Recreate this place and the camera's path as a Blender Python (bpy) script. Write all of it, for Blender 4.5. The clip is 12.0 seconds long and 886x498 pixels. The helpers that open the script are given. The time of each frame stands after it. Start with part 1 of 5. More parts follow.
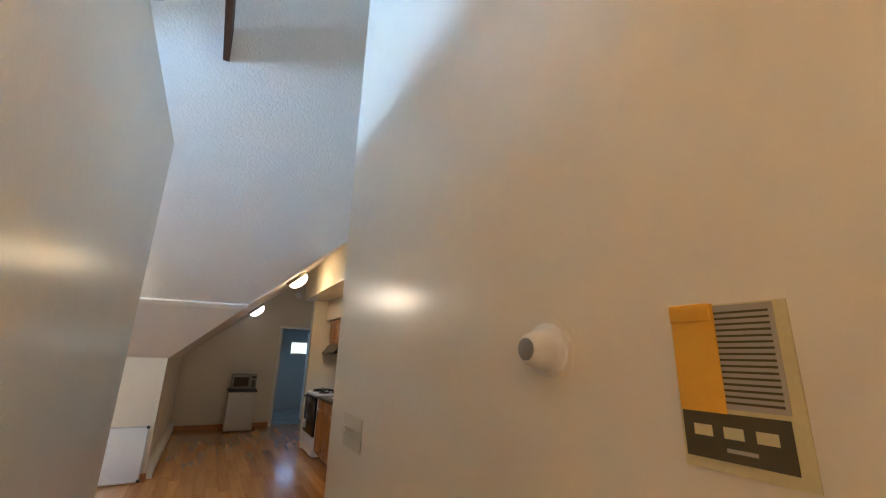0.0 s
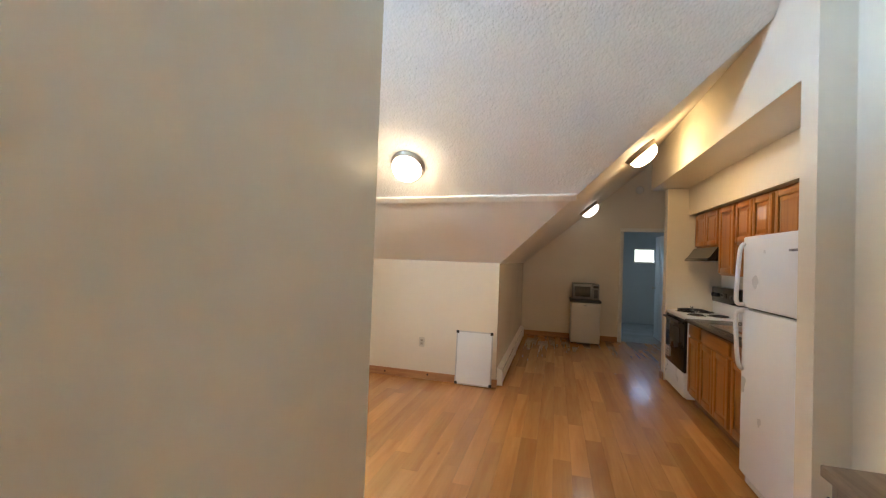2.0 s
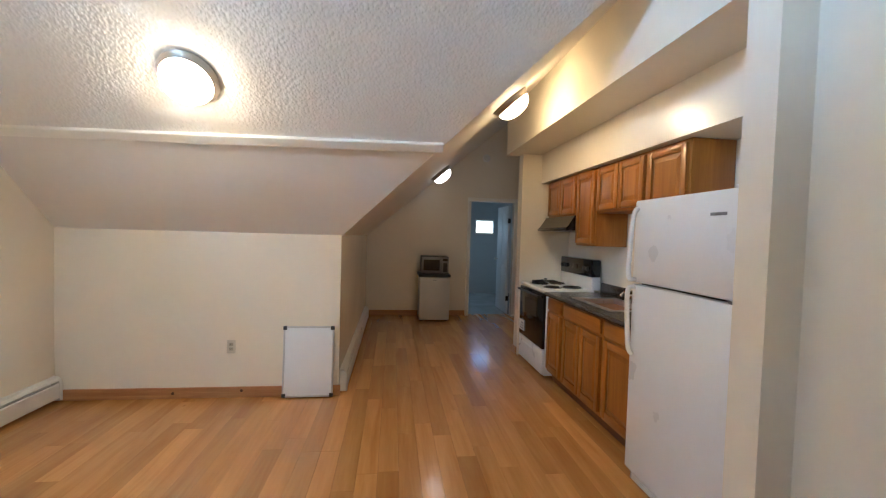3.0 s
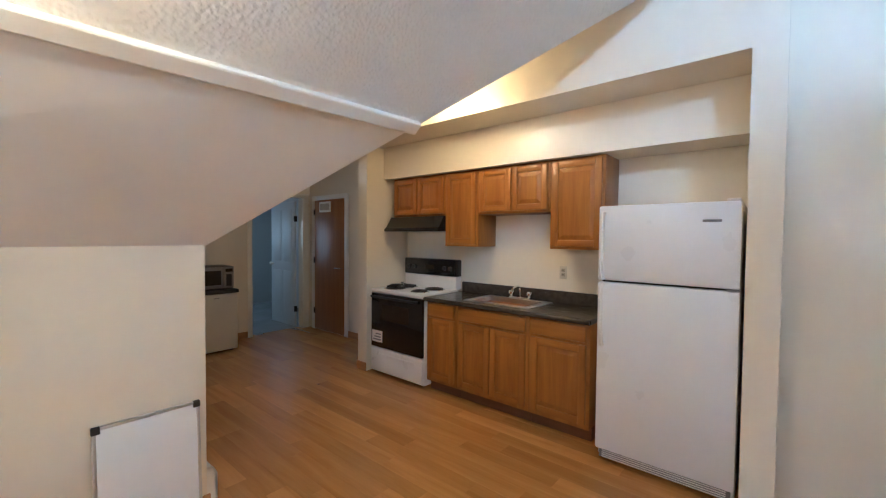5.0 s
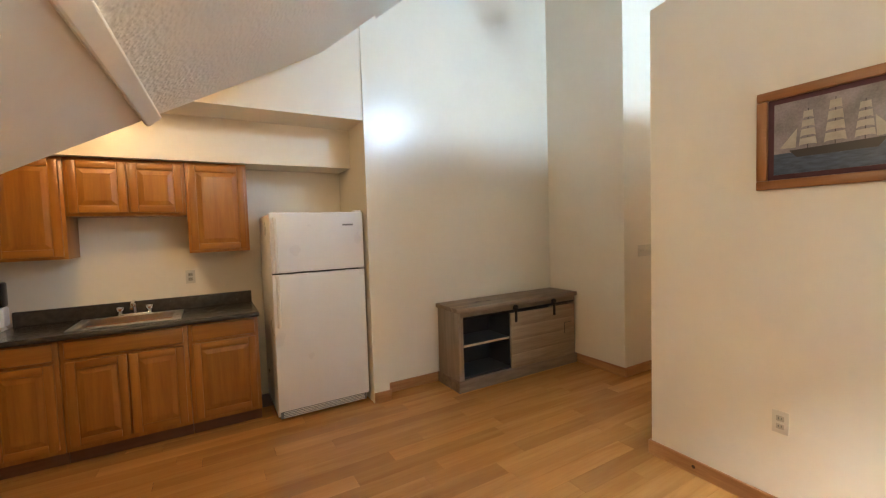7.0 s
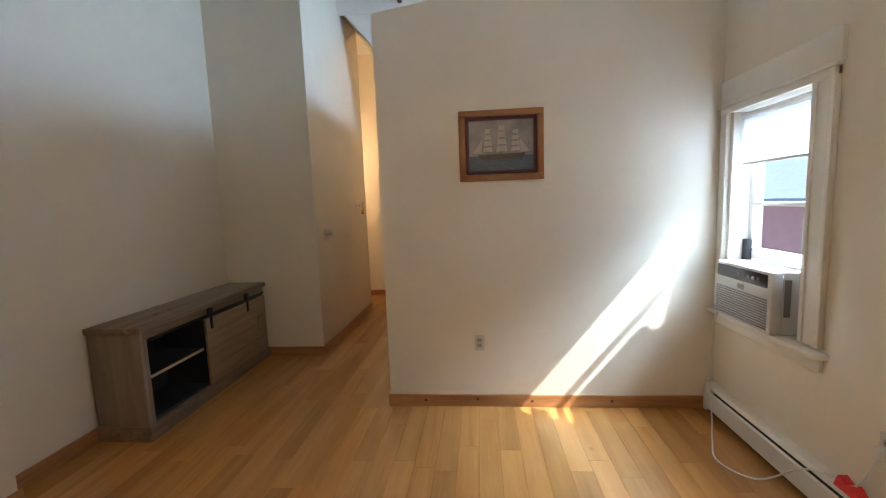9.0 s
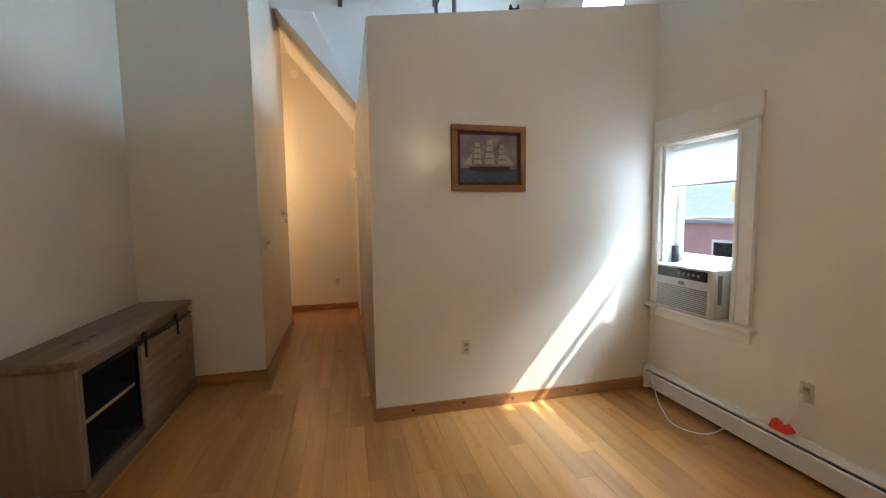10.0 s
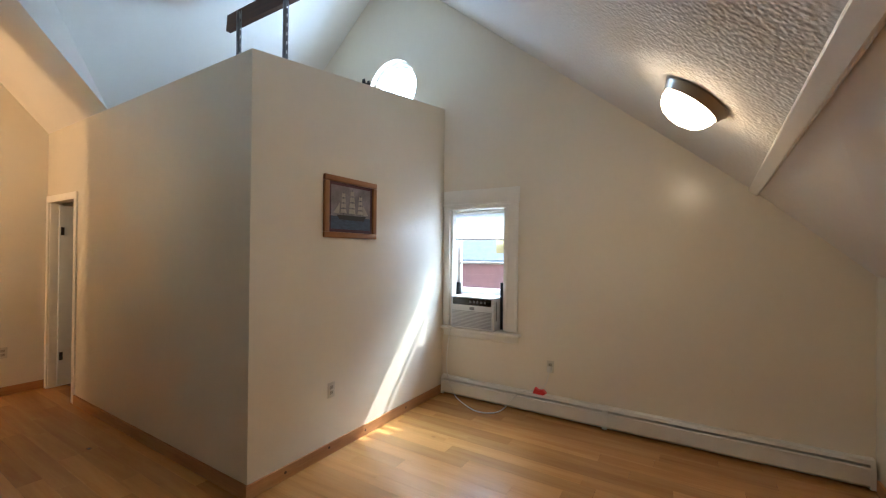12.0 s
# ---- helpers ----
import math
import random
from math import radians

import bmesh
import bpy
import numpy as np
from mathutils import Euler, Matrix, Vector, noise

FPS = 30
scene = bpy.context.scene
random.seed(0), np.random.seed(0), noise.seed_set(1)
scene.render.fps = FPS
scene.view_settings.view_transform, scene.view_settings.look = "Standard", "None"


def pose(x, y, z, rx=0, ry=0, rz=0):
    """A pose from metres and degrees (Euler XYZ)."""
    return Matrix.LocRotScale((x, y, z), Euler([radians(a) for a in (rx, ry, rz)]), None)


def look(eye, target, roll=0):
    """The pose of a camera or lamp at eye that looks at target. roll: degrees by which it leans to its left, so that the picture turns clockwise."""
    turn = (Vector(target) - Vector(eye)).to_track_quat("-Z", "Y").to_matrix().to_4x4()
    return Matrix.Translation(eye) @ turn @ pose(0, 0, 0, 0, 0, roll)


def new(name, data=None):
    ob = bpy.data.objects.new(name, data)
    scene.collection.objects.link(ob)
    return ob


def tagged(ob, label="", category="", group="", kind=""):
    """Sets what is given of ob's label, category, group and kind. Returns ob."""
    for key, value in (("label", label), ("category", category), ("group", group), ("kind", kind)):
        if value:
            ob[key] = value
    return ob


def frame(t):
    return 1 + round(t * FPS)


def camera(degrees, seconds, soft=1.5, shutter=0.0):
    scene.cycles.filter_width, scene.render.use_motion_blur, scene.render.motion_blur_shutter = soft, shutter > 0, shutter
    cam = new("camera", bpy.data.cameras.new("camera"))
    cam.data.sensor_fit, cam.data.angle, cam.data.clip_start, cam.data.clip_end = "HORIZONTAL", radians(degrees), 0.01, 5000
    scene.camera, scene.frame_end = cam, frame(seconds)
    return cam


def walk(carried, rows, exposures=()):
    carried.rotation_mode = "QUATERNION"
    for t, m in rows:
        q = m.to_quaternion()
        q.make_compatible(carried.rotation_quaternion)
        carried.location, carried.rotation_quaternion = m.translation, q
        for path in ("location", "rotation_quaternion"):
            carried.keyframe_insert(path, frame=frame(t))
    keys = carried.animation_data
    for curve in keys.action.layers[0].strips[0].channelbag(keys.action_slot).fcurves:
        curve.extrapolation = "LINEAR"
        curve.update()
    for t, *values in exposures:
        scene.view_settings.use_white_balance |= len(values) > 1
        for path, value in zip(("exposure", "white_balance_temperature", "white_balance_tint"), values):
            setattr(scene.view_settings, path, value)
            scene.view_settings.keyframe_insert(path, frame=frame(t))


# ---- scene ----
cam = camera(95.5, 12.0, 1.2)
PATH = [
    (0, (0.321, -0.629, 1.517), (1.254, 1.061, 2.039), 1.6),
    (0.5, (0.376, -0.306, 1.514), (1.031, 1.368, 2.391), 2.3),
    (1, (0.464, 0.13, 1.489), (0.709, 1.926, 2.335), 2.2),
    (1.5, (0.433, 0.673, 1.545), (0.167, 2.595, 2.029), 0.9),
    (2, (0.488, 1.118, 1.47), (-0.054, 3.043, 1.51), 2.1),
    (2.5, (0.454, 1.654, 1.475), (0.407, 3.652, 1.412), 1.9),
    (2.7, (0.411, 1.856, 1.463), (0.51, 3.853, 1.395), 1.8),
    (4.5, (-0.554, 3.176, 1.435), (0.501, 4.874, 1.373), 1.1),
    (5, (-0.93, 3.433, 1.476), (0.592, 4.73, 1.416), 0.5),
    (5.5, (-1.309, 3.703, 1.477), (0.534, 4.476, 1.417), -0.2),
    (6, (-1.541, 4.059, 1.46), (0.451, 4.231, 1.409), -1.0),
    (6.5, (-1.681, 4.376, 1.479), (0.276, 3.973, 1.41), -1.2),
    (7, (-1.644, 4.783, 1.522), (0.082, 3.777, 1.419), -1.8),
    (7.5, (-1.493, 5.047, 1.511), (-0.149, 3.572, 1.376), -1.5),
    (7.7, (-1.464, 5.092, 1.527), (-0.278, 3.488, 1.382), -1.7),
    (9.3, (-0.543, 5.229, 1.506), (-0.552, 3.239, 1.31), -1.3),
    (9.5, (-0.367, 5.236, 1.491), (-0.493, 3.245, 1.349), -0.7),
    (10, (0.085, 5.199, 1.491), (-0.381, 3.262, 1.323), -0.7),
    (10.5, (0.57, 5.148, 1.496), (-0.174, 3.3, 1.32), -0.6),
    (11, (0.965, 5.102, 1.537), (-0.136, 3.434, 1.446), -0.2),
    (11.5, (1.267, 4.87, 1.536), (-0.156, 3.466, 1.491), 0.2),
    (12, (1.425, 4.686, 1.568), (-0.279, 3.638, 1.578), 0.6),
]
walk(cam, [(t, look(eye, target, roll)) for t, eye, target, roll in PATH], [(0, 1.8, 5350, 8), (0.5, 1.75, 5900, 9), (1.2, 1.85, 6200, 10), (2, 2.2, 5900, 9), (2.5, 2.22, 5500, 8), (4.5, 2.25, 5100, 8), (5, 2.25, 5200, 8), (6, 2.2, 6700, 11), (7, 2.0, 6600, 10), (7.7, 1.68, 6100, 10), (9.3, 1.12, 6000, 10), (12, 1.1, 5900, 10)])

# ---- light ----
world = bpy.data.worlds.new("sky")
scene.world = world
world.use_nodes = True
wn = world.node_tree
sky = wn.nodes.new("ShaderNodeTexSky")
sky.sky_type = "NISHITA"
sky.sun_disc = False
sky.sun_elevation = radians(48)
sky.sun_rotation = radians(-68)
wn.links.new(sky.outputs[0], wn.nodes["Background"].inputs[0])
wn.nodes["Background"].inputs[1].default_value = 0.15

sun = new("sun", bpy.data.lights.new("sun", "SUN"))
sun.data.energy, sun.data.angle, sun.data.color = 5.0, radians(0.5), (1.0, 0.965, 0.91)
sun.matrix_world = look((-9, 4, 12), (-8, 3.6, 10.8))


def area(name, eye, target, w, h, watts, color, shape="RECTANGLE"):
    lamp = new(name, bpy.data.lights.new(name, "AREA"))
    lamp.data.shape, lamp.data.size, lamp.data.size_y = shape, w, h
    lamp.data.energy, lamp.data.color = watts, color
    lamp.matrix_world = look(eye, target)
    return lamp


area("round_window_daylight", (-2.58, 1.58, 3.5), (0, 1.75, 2.9), 0.66, 0.66, 23, (0.5, 0.72, 1.0), "DISK")
area("window_daylight", (-3.35, 2.8, 2.65), (-1.6, 2.95, 0.3), 1.1, 0.7, 150, (0.62, 0.81, 1.0))
area("window_sidelight", (-3.3, 3.55, 1.95), (-0.6, 2.7, 1.0), 1.3, 1.5, 5, (0.45, 0.7, 1.0))
# added fill lamp for the far room, just inside its windowless side wall
area("far_room_fill", (1.33, 11.2, 1.5), (2.6, 10.2, 1.1), 0.8, 0.9, 2.2, (0.7, 0.88, 1.0))
LAMP_GLOW = 14.0


# ---- materials ----
def nodes_of(name):
    m = bpy.data.materials.new(name)
    m.use_nodes = True
    return m, m.node_tree.nodes, m.node_tree.links, m.node_tree.nodes["Principled BSDF"]


def mat(name, color, rough=0.5, metal=0.0, vary=0.08, scale=3.0, bump=0.0, bump_scale=60.0, coat=0.0, stretch=(1, 1, 1), per_piece=0.0, rough_vary=0.08):
    """A painted or plain surface: broad unevenness, fine grain, relief."""
    m, n, l, b = nodes_of(name)
    co = n.new("ShaderNodeTexCoord")
    mp = n.new("ShaderNodeMapping")
    mp.inputs["Scale"].default_value = stretch
    l.new(co.outputs["Object"], mp.inputs[0])
    broad, fine = n.new("ShaderNodeTexNoise"), n.new("ShaderNodeTexNoise")
    broad.inputs["Scale"].default_value, fine.inputs["Scale"].default_value = scale, scale * 14
    broad.inputs["Detail"].default_value = fine.inputs["Detail"].default_value = 4
    for q in (broad, fine):
        l.new(mp.outputs[0], q.inputs["Vector"])
    add = n.new("ShaderNodeMath")
    add.operation = "MULTIPLY_ADD"
    l.new(fine.outputs["Fac"], add.inputs[0])
    add.inputs[1].default_value = 0.4
    l.new(broad.outputs["Fac"], add.inputs[2])
    ramp = n.new("ShaderNodeValToRGB")
    c = Vector(color)
    ramp.color_ramp.elements[0].position, ramp.color_ramp.elements[1].position = 0.4, 1.0
    ramp.color_ramp.elements[0].color = (*(c * (1 - vary)), 1)
    ramp.color_ramp.elements[1].color = (*[min(1, v * (1 + vary)) for v in c], 1)
    l.new(add.outputs[0], ramp.inputs[0])
    out = ramp.outputs[0]
    if per_piece:
        info, hsv, mr = n.new("ShaderNodeObjectInfo"), n.new("ShaderNodeHueSaturation"), n.new("ShaderNodeMapRange")
        mr.inputs["To Min"].default_value, mr.inputs["To Max"].default_value = 1 - per_piece, 1 + per_piece * 0.7
        l.new(info.outputs["Random"], mr.inputs["Value"])
        l.new(mr.outputs[0], hsv.inputs["Value"])
        l.new(out, hsv.inputs["Color"])
        out = hsv.outputs[0]
    l.new(out, b.inputs["Base Color"])
    rr = n.new("ShaderNodeMapRange")
    rr.inputs["To Min"].default_value, rr.inputs["To Max"].default_value = max(0.02, rough - rough_vary), min(1, rough + rough_vary)
    l.new(broad.outputs["Fac"], rr.inputs["Value"])
    l.new(rr.outputs[0], b.inputs["Roughness"])
    b.inputs["Metallic"].default_value = metal
    b.inputs["Coat Weight"].default_value = coat
    if bump:
        bt, bp = n.new("ShaderNodeTexNoise"), n.new("ShaderNodeBump")
        bt.inputs["Scale"].default_value, bt.inputs["Detail"].default_value = bump_scale, 3
        l.new(mp.outputs[0], bt.inputs["Vector"])
        l.new(bt.outputs["Fac"], bp.inputs["Height"])
        bp.inputs["Strength"].default_value, bp.inputs["Distance"].default_value = bump, 0.01
        l.new(bp.outputs[0], b.inputs["Normal"])
    return m


def wood(name, dark, light, rough=0.3, along="y", grain=1.0, per_piece=0.0, coat=0.0, bump=0.05, knots=False):
    """Wood with long streaks along one axis, tone varied from piece to piece."""
    m, n, l, b = nodes_of(name)
    co, mp = n.new("ShaderNodeTexCoord"), n.new("ShaderNodeMapping")
    s = {"x": (1.2, 16, 16), "y": (16, 1.2, 16), "z": (16, 16, 1.2)}[along]
    mp.inputs["Scale"].default_value = [v * grain for v in s]
    info, shift = n.new("ShaderNodeObjectInfo"), n.new("ShaderNodeVectorMath")
    shift.operation = "MULTIPLY_ADD"
    l.new(info.outputs["Random"], shift.inputs[0])
    shift.inputs[1].default_value = (17, 31, 23)
    l.new(co.outputs["Object"], shift.inputs[2])
    l.new(shift.outputs[0], mp.inputs[0])
    streak, fine = n.new("ShaderNodeTexNoise"), n.new("ShaderNodeTexNoise")
    streak.inputs["Scale"].default_value, streak.inputs["Detail"].default_value, streak.inputs["Distortion"].default_value = 1.0, 6, 0.8
    fine.inputs["Scale"].default_value, fine.inputs["Detail"].default_value = 7.0, 5
    for q in (streak, fine):
        l.new(mp.outputs[0], q.inputs["Vector"])
    add = n.new("ShaderNodeMath")
    add.operation = "MULTIPLY_ADD"
    l.new(fine.outputs["Fac"], add.inputs[0])
    add.inputs[1].default_value = 0.35
    l.new(streak.outputs["Fac"], add.inputs[2])
    ramp = n.new("ShaderNodeValToRGB")
    ramp.color_ramp.elements[0].position, ramp.color_ramp.elements[1].position = 0.42, 0.92
    ramp.color_ramp.elements[0].color, ramp.color_ramp.elements[1].color = (*dark, 1), (*light, 1)
    l.new(add.outputs[0], ramp.inputs[0])
    hsv, mr = n.new("ShaderNodeHueSaturation"), n.new("ShaderNodeMapRange")
    mr.inputs["To Min"].default_value, mr.inputs["To Max"].default_value = 1 - per_piece, 1 + per_piece * 0.55
    l.new(info.outputs["Random"], mr.inputs["Value"])
    l.new(mr.outputs[0], hsv.inputs["Value"])
    l.new(ramp.outputs[0], hsv.inputs["Color"])
    tone = hsv.outputs[0]
    if knots:
        # sparse dark knots, stretched along the grain
        stretch, cell, dot, mix = n.new("ShaderNodeMapping"), n.new("ShaderNodeTexVoronoi"), n.new("ShaderNodeMapRange"), n.new("ShaderNodeMixRGB")
        stretch.inputs["Scale"].default_value = (1.0, 0.6, 0.0)
        cell.inputs["Scale"].default_value = 2.3
        l.new(shift.outputs[0], stretch.inputs[0])
        l.new(stretch.outputs[0], cell.inputs["Vector"])
        dot.inputs["From Min"].default_value, dot.inputs["From Max"].default_value = 0.018, 0.05
        dot.inputs["To Min"].default_value, dot.inputs["To Max"].default_value = 0.8, 0.0
        l.new(cell.outputs["Distance"], dot.inputs["Value"])
        l.new(dot.outputs[0], mix.inputs[0])
        l.new(tone, mix.inputs[1])
        mix.inputs[2].default_value = (0.09, 0.035, 0.012, 1)
        tone = mix.outputs[0]
    l.new(tone, b.inputs["Base Color"])
    rr = n.new("ShaderNodeMapRange")
    rr.inputs["To Min"].default_value, rr.inputs["To Max"].default_value = rough, rough + 0.03
    l.new(streak.outputs["Fac"], rr.inputs["Value"])
    l.new(rr.outputs[0], b.inputs["Roughness"])
    b.inputs["Coat Weight"].default_value = coat
    b.inputs["Coat Roughness"].default_value = 0.12
    bp = n.new("ShaderNodeBump")
    bp.inputs["Strength"].default_value, bp.inputs["Distance"].default_value = bump, 0.004
    l.new(add.outputs[0], bp.inputs["Height"])
    l.new(bp.outputs[0], b.inputs["Normal"])
    return m


def popcorn(name, color):
    """Sprayed ceiling: blobs a centimetre or two across."""
    m, n, l, b = nodes_of(name)
    co = n.new("ShaderNodeTexCoord")
    v, t = n.new("ShaderNodeTexVoronoi"), n.new("ShaderNodeTexNoise")
    v.inputs["Scale"].default_value, t.inputs["Scale"].default_value = 60, 30
    v.feature = "SMOOTH_F1"
    t.inputs["Detail"].default_value = 5
    for q in (v, t):
        l.new(co.outputs["Object"], q.inputs["Vector"])
    mul = n.new("ShaderNodeMath")
    mul.operation = "SUBTRACT"
    l.new(t.outputs["Fac"], mul.inputs[0])
    l.new(v.outputs["Distance"], mul.inputs[1])
    bp = n.new("ShaderNodeBump")
    bp.inputs["Strength"].default_value, bp.inputs["Distance"].default_value = 0.5, 0.011
    l.new(mul.outputs[0], bp.inputs["Height"])
    l.new(bp.outputs[0], b.inputs["Normal"])
    ramp = n.new("ShaderNodeValToRGB")
    ramp.color_ramp.elements[0].color = (*[c * 0.93 for c in color], 1)
    ramp.color_ramp.elements[1].color = (*color, 1)
    l.new(t.outputs["Fac"], ramp.inputs[0])
    l.new(ramp.outputs[0], b.inputs["Base Color"])
    b.inputs["Roughness"].default_value = 0.8
    return m


def glow(name, color, strength):
    m, n, l, b = nodes_of(name)
    b.inputs["Base Color"].default_value = (0.9, 0.88, 0.82, 1)
    b.inputs["Emission Color"].default_value = (*color, 1)
    b.inputs["Emission Strength"].default_value = strength
    return m


def glass(name, color=(1, 1, 1), rough=0.0):
    m, n, l, b = nodes_of(name)
    b.inputs["Base Color"].default_value = (*color, 1)
    b.inputs["Transmission Weight"].default_value = 1
    b.inputs["Roughness"].default_value = rough
    b.inputs["IOR"].default_value = 1.1
    return m


PAINT = mat("cream_wall_paint", (0.82, 0.75, 0.615), 0.23, vary=0.03, scale=1.3, bump=0.06, bump_scale=45, rough_vary=0.05)
PAINT_MATT = mat("matt_ceiling_paint", (0.80, 0.765, 0.70), 0.55, vary=0.03, scale=1.5, bump=0.05, bump_scale=50)
POPCORN = popcorn("sprayed_ceiling", (0.80, 0.765, 0.70))
# assumed brown for the unseen loft deck, warms and dims its bounce light
DECK_BROWN = mat("bounce_dimming_brown", (0.34, 0.25, 0.16), 0.7, vary=0.15, scale=5, stretch=(1, 8, 1))
TRIM = mat("cream_trim_paint", (0.85, 0.82, 0.74), 0.35, vary=0.04, scale=6, bump=0.03)
HEATER = mat("heater_enamel", (0.78, 0.75, 0.67), 0.35, vary=0.06, scale=5)
OAK = wood("oak_floor", (0.45, 0.195, 0.047), (0.63, 0.315, 0.092), 0.22, "y", 0.5, per_piece=0.21, coat=0.55, bump=0.0, knots=True)
UNDER = mat("subfloor", (0.12, 0.06, 0.025), 0.8)
BASE_WOOD_X = wood("baseboard_wood_x", (0.30, 0.12, 0.04), (0.50, 0.25, 0.09), 0.35, "x")
BASE_WOOD_Y = wood("baseboard_wood_y", (0.30, 0.12, 0.04), (0.50, 0.25, 0.09), 0.35, "y")
CABINET = wood("cabinet_wood", (0.28, 0.094, 0.011), (0.44, 0.172, 0.024), 0.34, "z", 0.8, per_piece=0.1, coat=0.2, bump=0.03)
CABINET_H = wood("cabinet_wood_rail", (0.28, 0.094, 0.011), (0.44, 0.172, 0.024), 0.34, "y", 0.8, per_piece=0.1, coat=0.2, bump=0.03)
DARK_KICK = wood("toe_kick_wood", (0.12, 0.045, 0.015), (0.2, 0.08, 0.03), 0.5, "y")
DOOR_WOOD = wood("brown_door_wood", (0.24, 0.085, 0.018), (0.36, 0.145, 0.035), 0.35, "z", 0.7)
GREY_WOOD = wood("weathered_grey_wood", (0.165, 0.112, 0.075), (0.32, 0.238, 0.165), 0.6, "y", 0.8, bump=0.12)
GREY_SIDE = wood("weathered_grey_side", (0.22, 0.17, 0.125), (0.34, 0.275, 0.215), 0.6, "z", 0.8, bump=0.12)
BARN_WOOD = wood("barn_door_wood", (0.22, 0.145, 0.08), (0.40, 0.30, 0.195), 0.6, "y", 0.7, per_piece=0.12, bump=0.12)
BEAM_WOOD = wood("dark_beam_wood", (0.05, 0.02, 0.01), (0.11, 0.045, 0.02), 0.6, "y", bump=0.2)
FRAME_WOOD = wood("picture_frame_wood", (0.24, 0.09, 0.025), (0.40, 0.18, 0.06), 0.35, "x")
FRAME_WOOD_V = wood("picture_frame_wood_v", (0.24, 0.09, 0.025), (0.40, 0.18, 0.06), 0.35, "z")
WHITE_ENAMEL = mat("white_appliance_enamel", (0.83, 0.835, 0.84), 0.3, vary=0.02, scale=4, bump=0.03, bump_scale=220)
GREY_FRIDGE = mat("pale_grey_appliance", (0.62, 0.60, 0.55), 0.35, vary=0.05)
BLACK = mat("black_enamel", (0.009, 0.009, 0.01), 0.1, vary=0.2, rough_vary=0.03)
BLACK_MATT = mat("matt_black_plastic", (0.02, 0.02, 0.02), 0.5, vary=0.2)
IRON = mat("black_iron", (0.015, 0.014, 0.013), 0.45, metal=0.4, vary=0.2)
DARK_GLASS = mat("oven_glass", (0.03, 0.022, 0.015), 0.06, vary=0.2, rough_vary=0.02)
COUNTER = mat("dark_laminate", (0.05, 0.042, 0.036), 0.24, vary=0.35, scale=22)
STEEL = mat("stainless_steel", (0.70, 0.68, 0.65), 0.3, metal=1.0, vary=0.06, stretch=(30, 2, 2))
CHROME = mat("chrome", (0.75, 0.75, 0.75), 0.08, metal=1.0, vary=0.02, rough_vary=0.02)
GALV = mat("galvanised_steel", (0.33, 0.32, 0.32), 0.45, metal=0.8, vary=0.25, scale=12)
NICKEL = mat("brushed_nickel", (0.5, 0.46, 0.4), 0.3, metal=1.0, vary=0.05)
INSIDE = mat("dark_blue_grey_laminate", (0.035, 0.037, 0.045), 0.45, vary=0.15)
RAW_EDGE = wood("raw_shelf_edge", (0.55, 0.40, 0.22), (0.7, 0.55, 0.34), 0.6, "y")
WHITE_BOARD = mat("whiteboard_face", (0.82, 0.84, 0.86), 0.16, vary=0.02, rough_vary=0.04)
ALU = mat("aluminium", (0.58, 0.58, 0.58), 0.35, metal=0.9, vary=0.05)
PLASTIC = mat("ivory_plastic", (0.62, 0.57, 0.46), 0.35, vary=0.04)
SOCKET = mat("socket_plastic", (0.40, 0.36, 0.28), 0.4)
WHITE_PLASTIC = mat("white_plastic", (0.82, 0.80, 0.77), 0.35, vary=0.03)
GREY_PLASTIC = mat("grey_plastic", (0.22, 0.22, 0.23), 0.3, vary=0.05)
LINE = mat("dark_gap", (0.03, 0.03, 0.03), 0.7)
RED = mat("red_plastic", (0.7, 0.03, 0.03), 0.35)
CORD = mat("white_cord", (0.70, 0.68, 0.62), 0.4)
AC_WHITE = mat("air_conditioner_plastic", (0.66, 0.66, 0.65), 0.4, vary=0.05)
LOUVRE = mat("louvre_plastic", (0.34, 0.34, 0.34), 0.45)
MW_STEEL = mat("dull_microwave_steel", (0.26, 0.25, 0.24), 0.35, metal=0.7)
PAPER_YELLOW = mat("yellow_paper", (0.80, 0.42, 0.02), 0.75, vary=0.08, scale=9)
PAPER_CREAM = mat("cream_paper", (0.66, 0.58, 0.30), 0.75, vary=0.1, scale=8)
PAPER_GREY = mat("printed_paper", (0.46, 0.41, 0.33), 0.75, vary=0.1, scale=8)
PRINT_DARK = mat("dark_print", (0.09, 0.075, 0.035), 0.7)
DOOR_WHITE = mat("white_door_paint", (0.62, 0.66, 0.68), 0.4, vary=0.04)
BLUE_WALL = mat("pale_blue_wall", (0.50, 0.54, 0.55), 0.5, vary=0.04)
TILE = mat("grey_tile", (0.33, 0.35, 0.36), 0.2, vary=0.15)
SHADE_CLOTH = mat("roller_shade_cloth", (0.8, 0.8, 0.8), 0.8, vary=0.02)
PANE = glass("window_glass")
LAMP_GLASS = glow("lit_lamp_glass", (1.0, 0.75, 0.47), LAMP_GLOW)
LAMP_PASSAGE = glow("passage_lamp_glass", (1.0, 0.68, 0.33), 11.0)
LAMP_COOL = glow("dim_lit_lamp_glass", (1.0, 0.86, 0.7), 2.0)
SCONCE_GLASS = glow("warm_sconce_glass", (1.0, 0.65, 0.36), 34.0)
OPAL = mat("opal_glass", (0.85, 0.85, 0.83), 0.15, vary=0.02)
SIDING_RED = mat("red_siding", (0.68, 0.37, 0.35), 0.7, vary=0.08)
SIDING_BLUE = mat("blue_grey_roof", (0.38, 0.46, 0.51), 0.8, vary=0.12, scale=6)
GROUND = mat("ground_asphalt", (0.06, 0.06, 0.06), 0.9, vary=0.2)
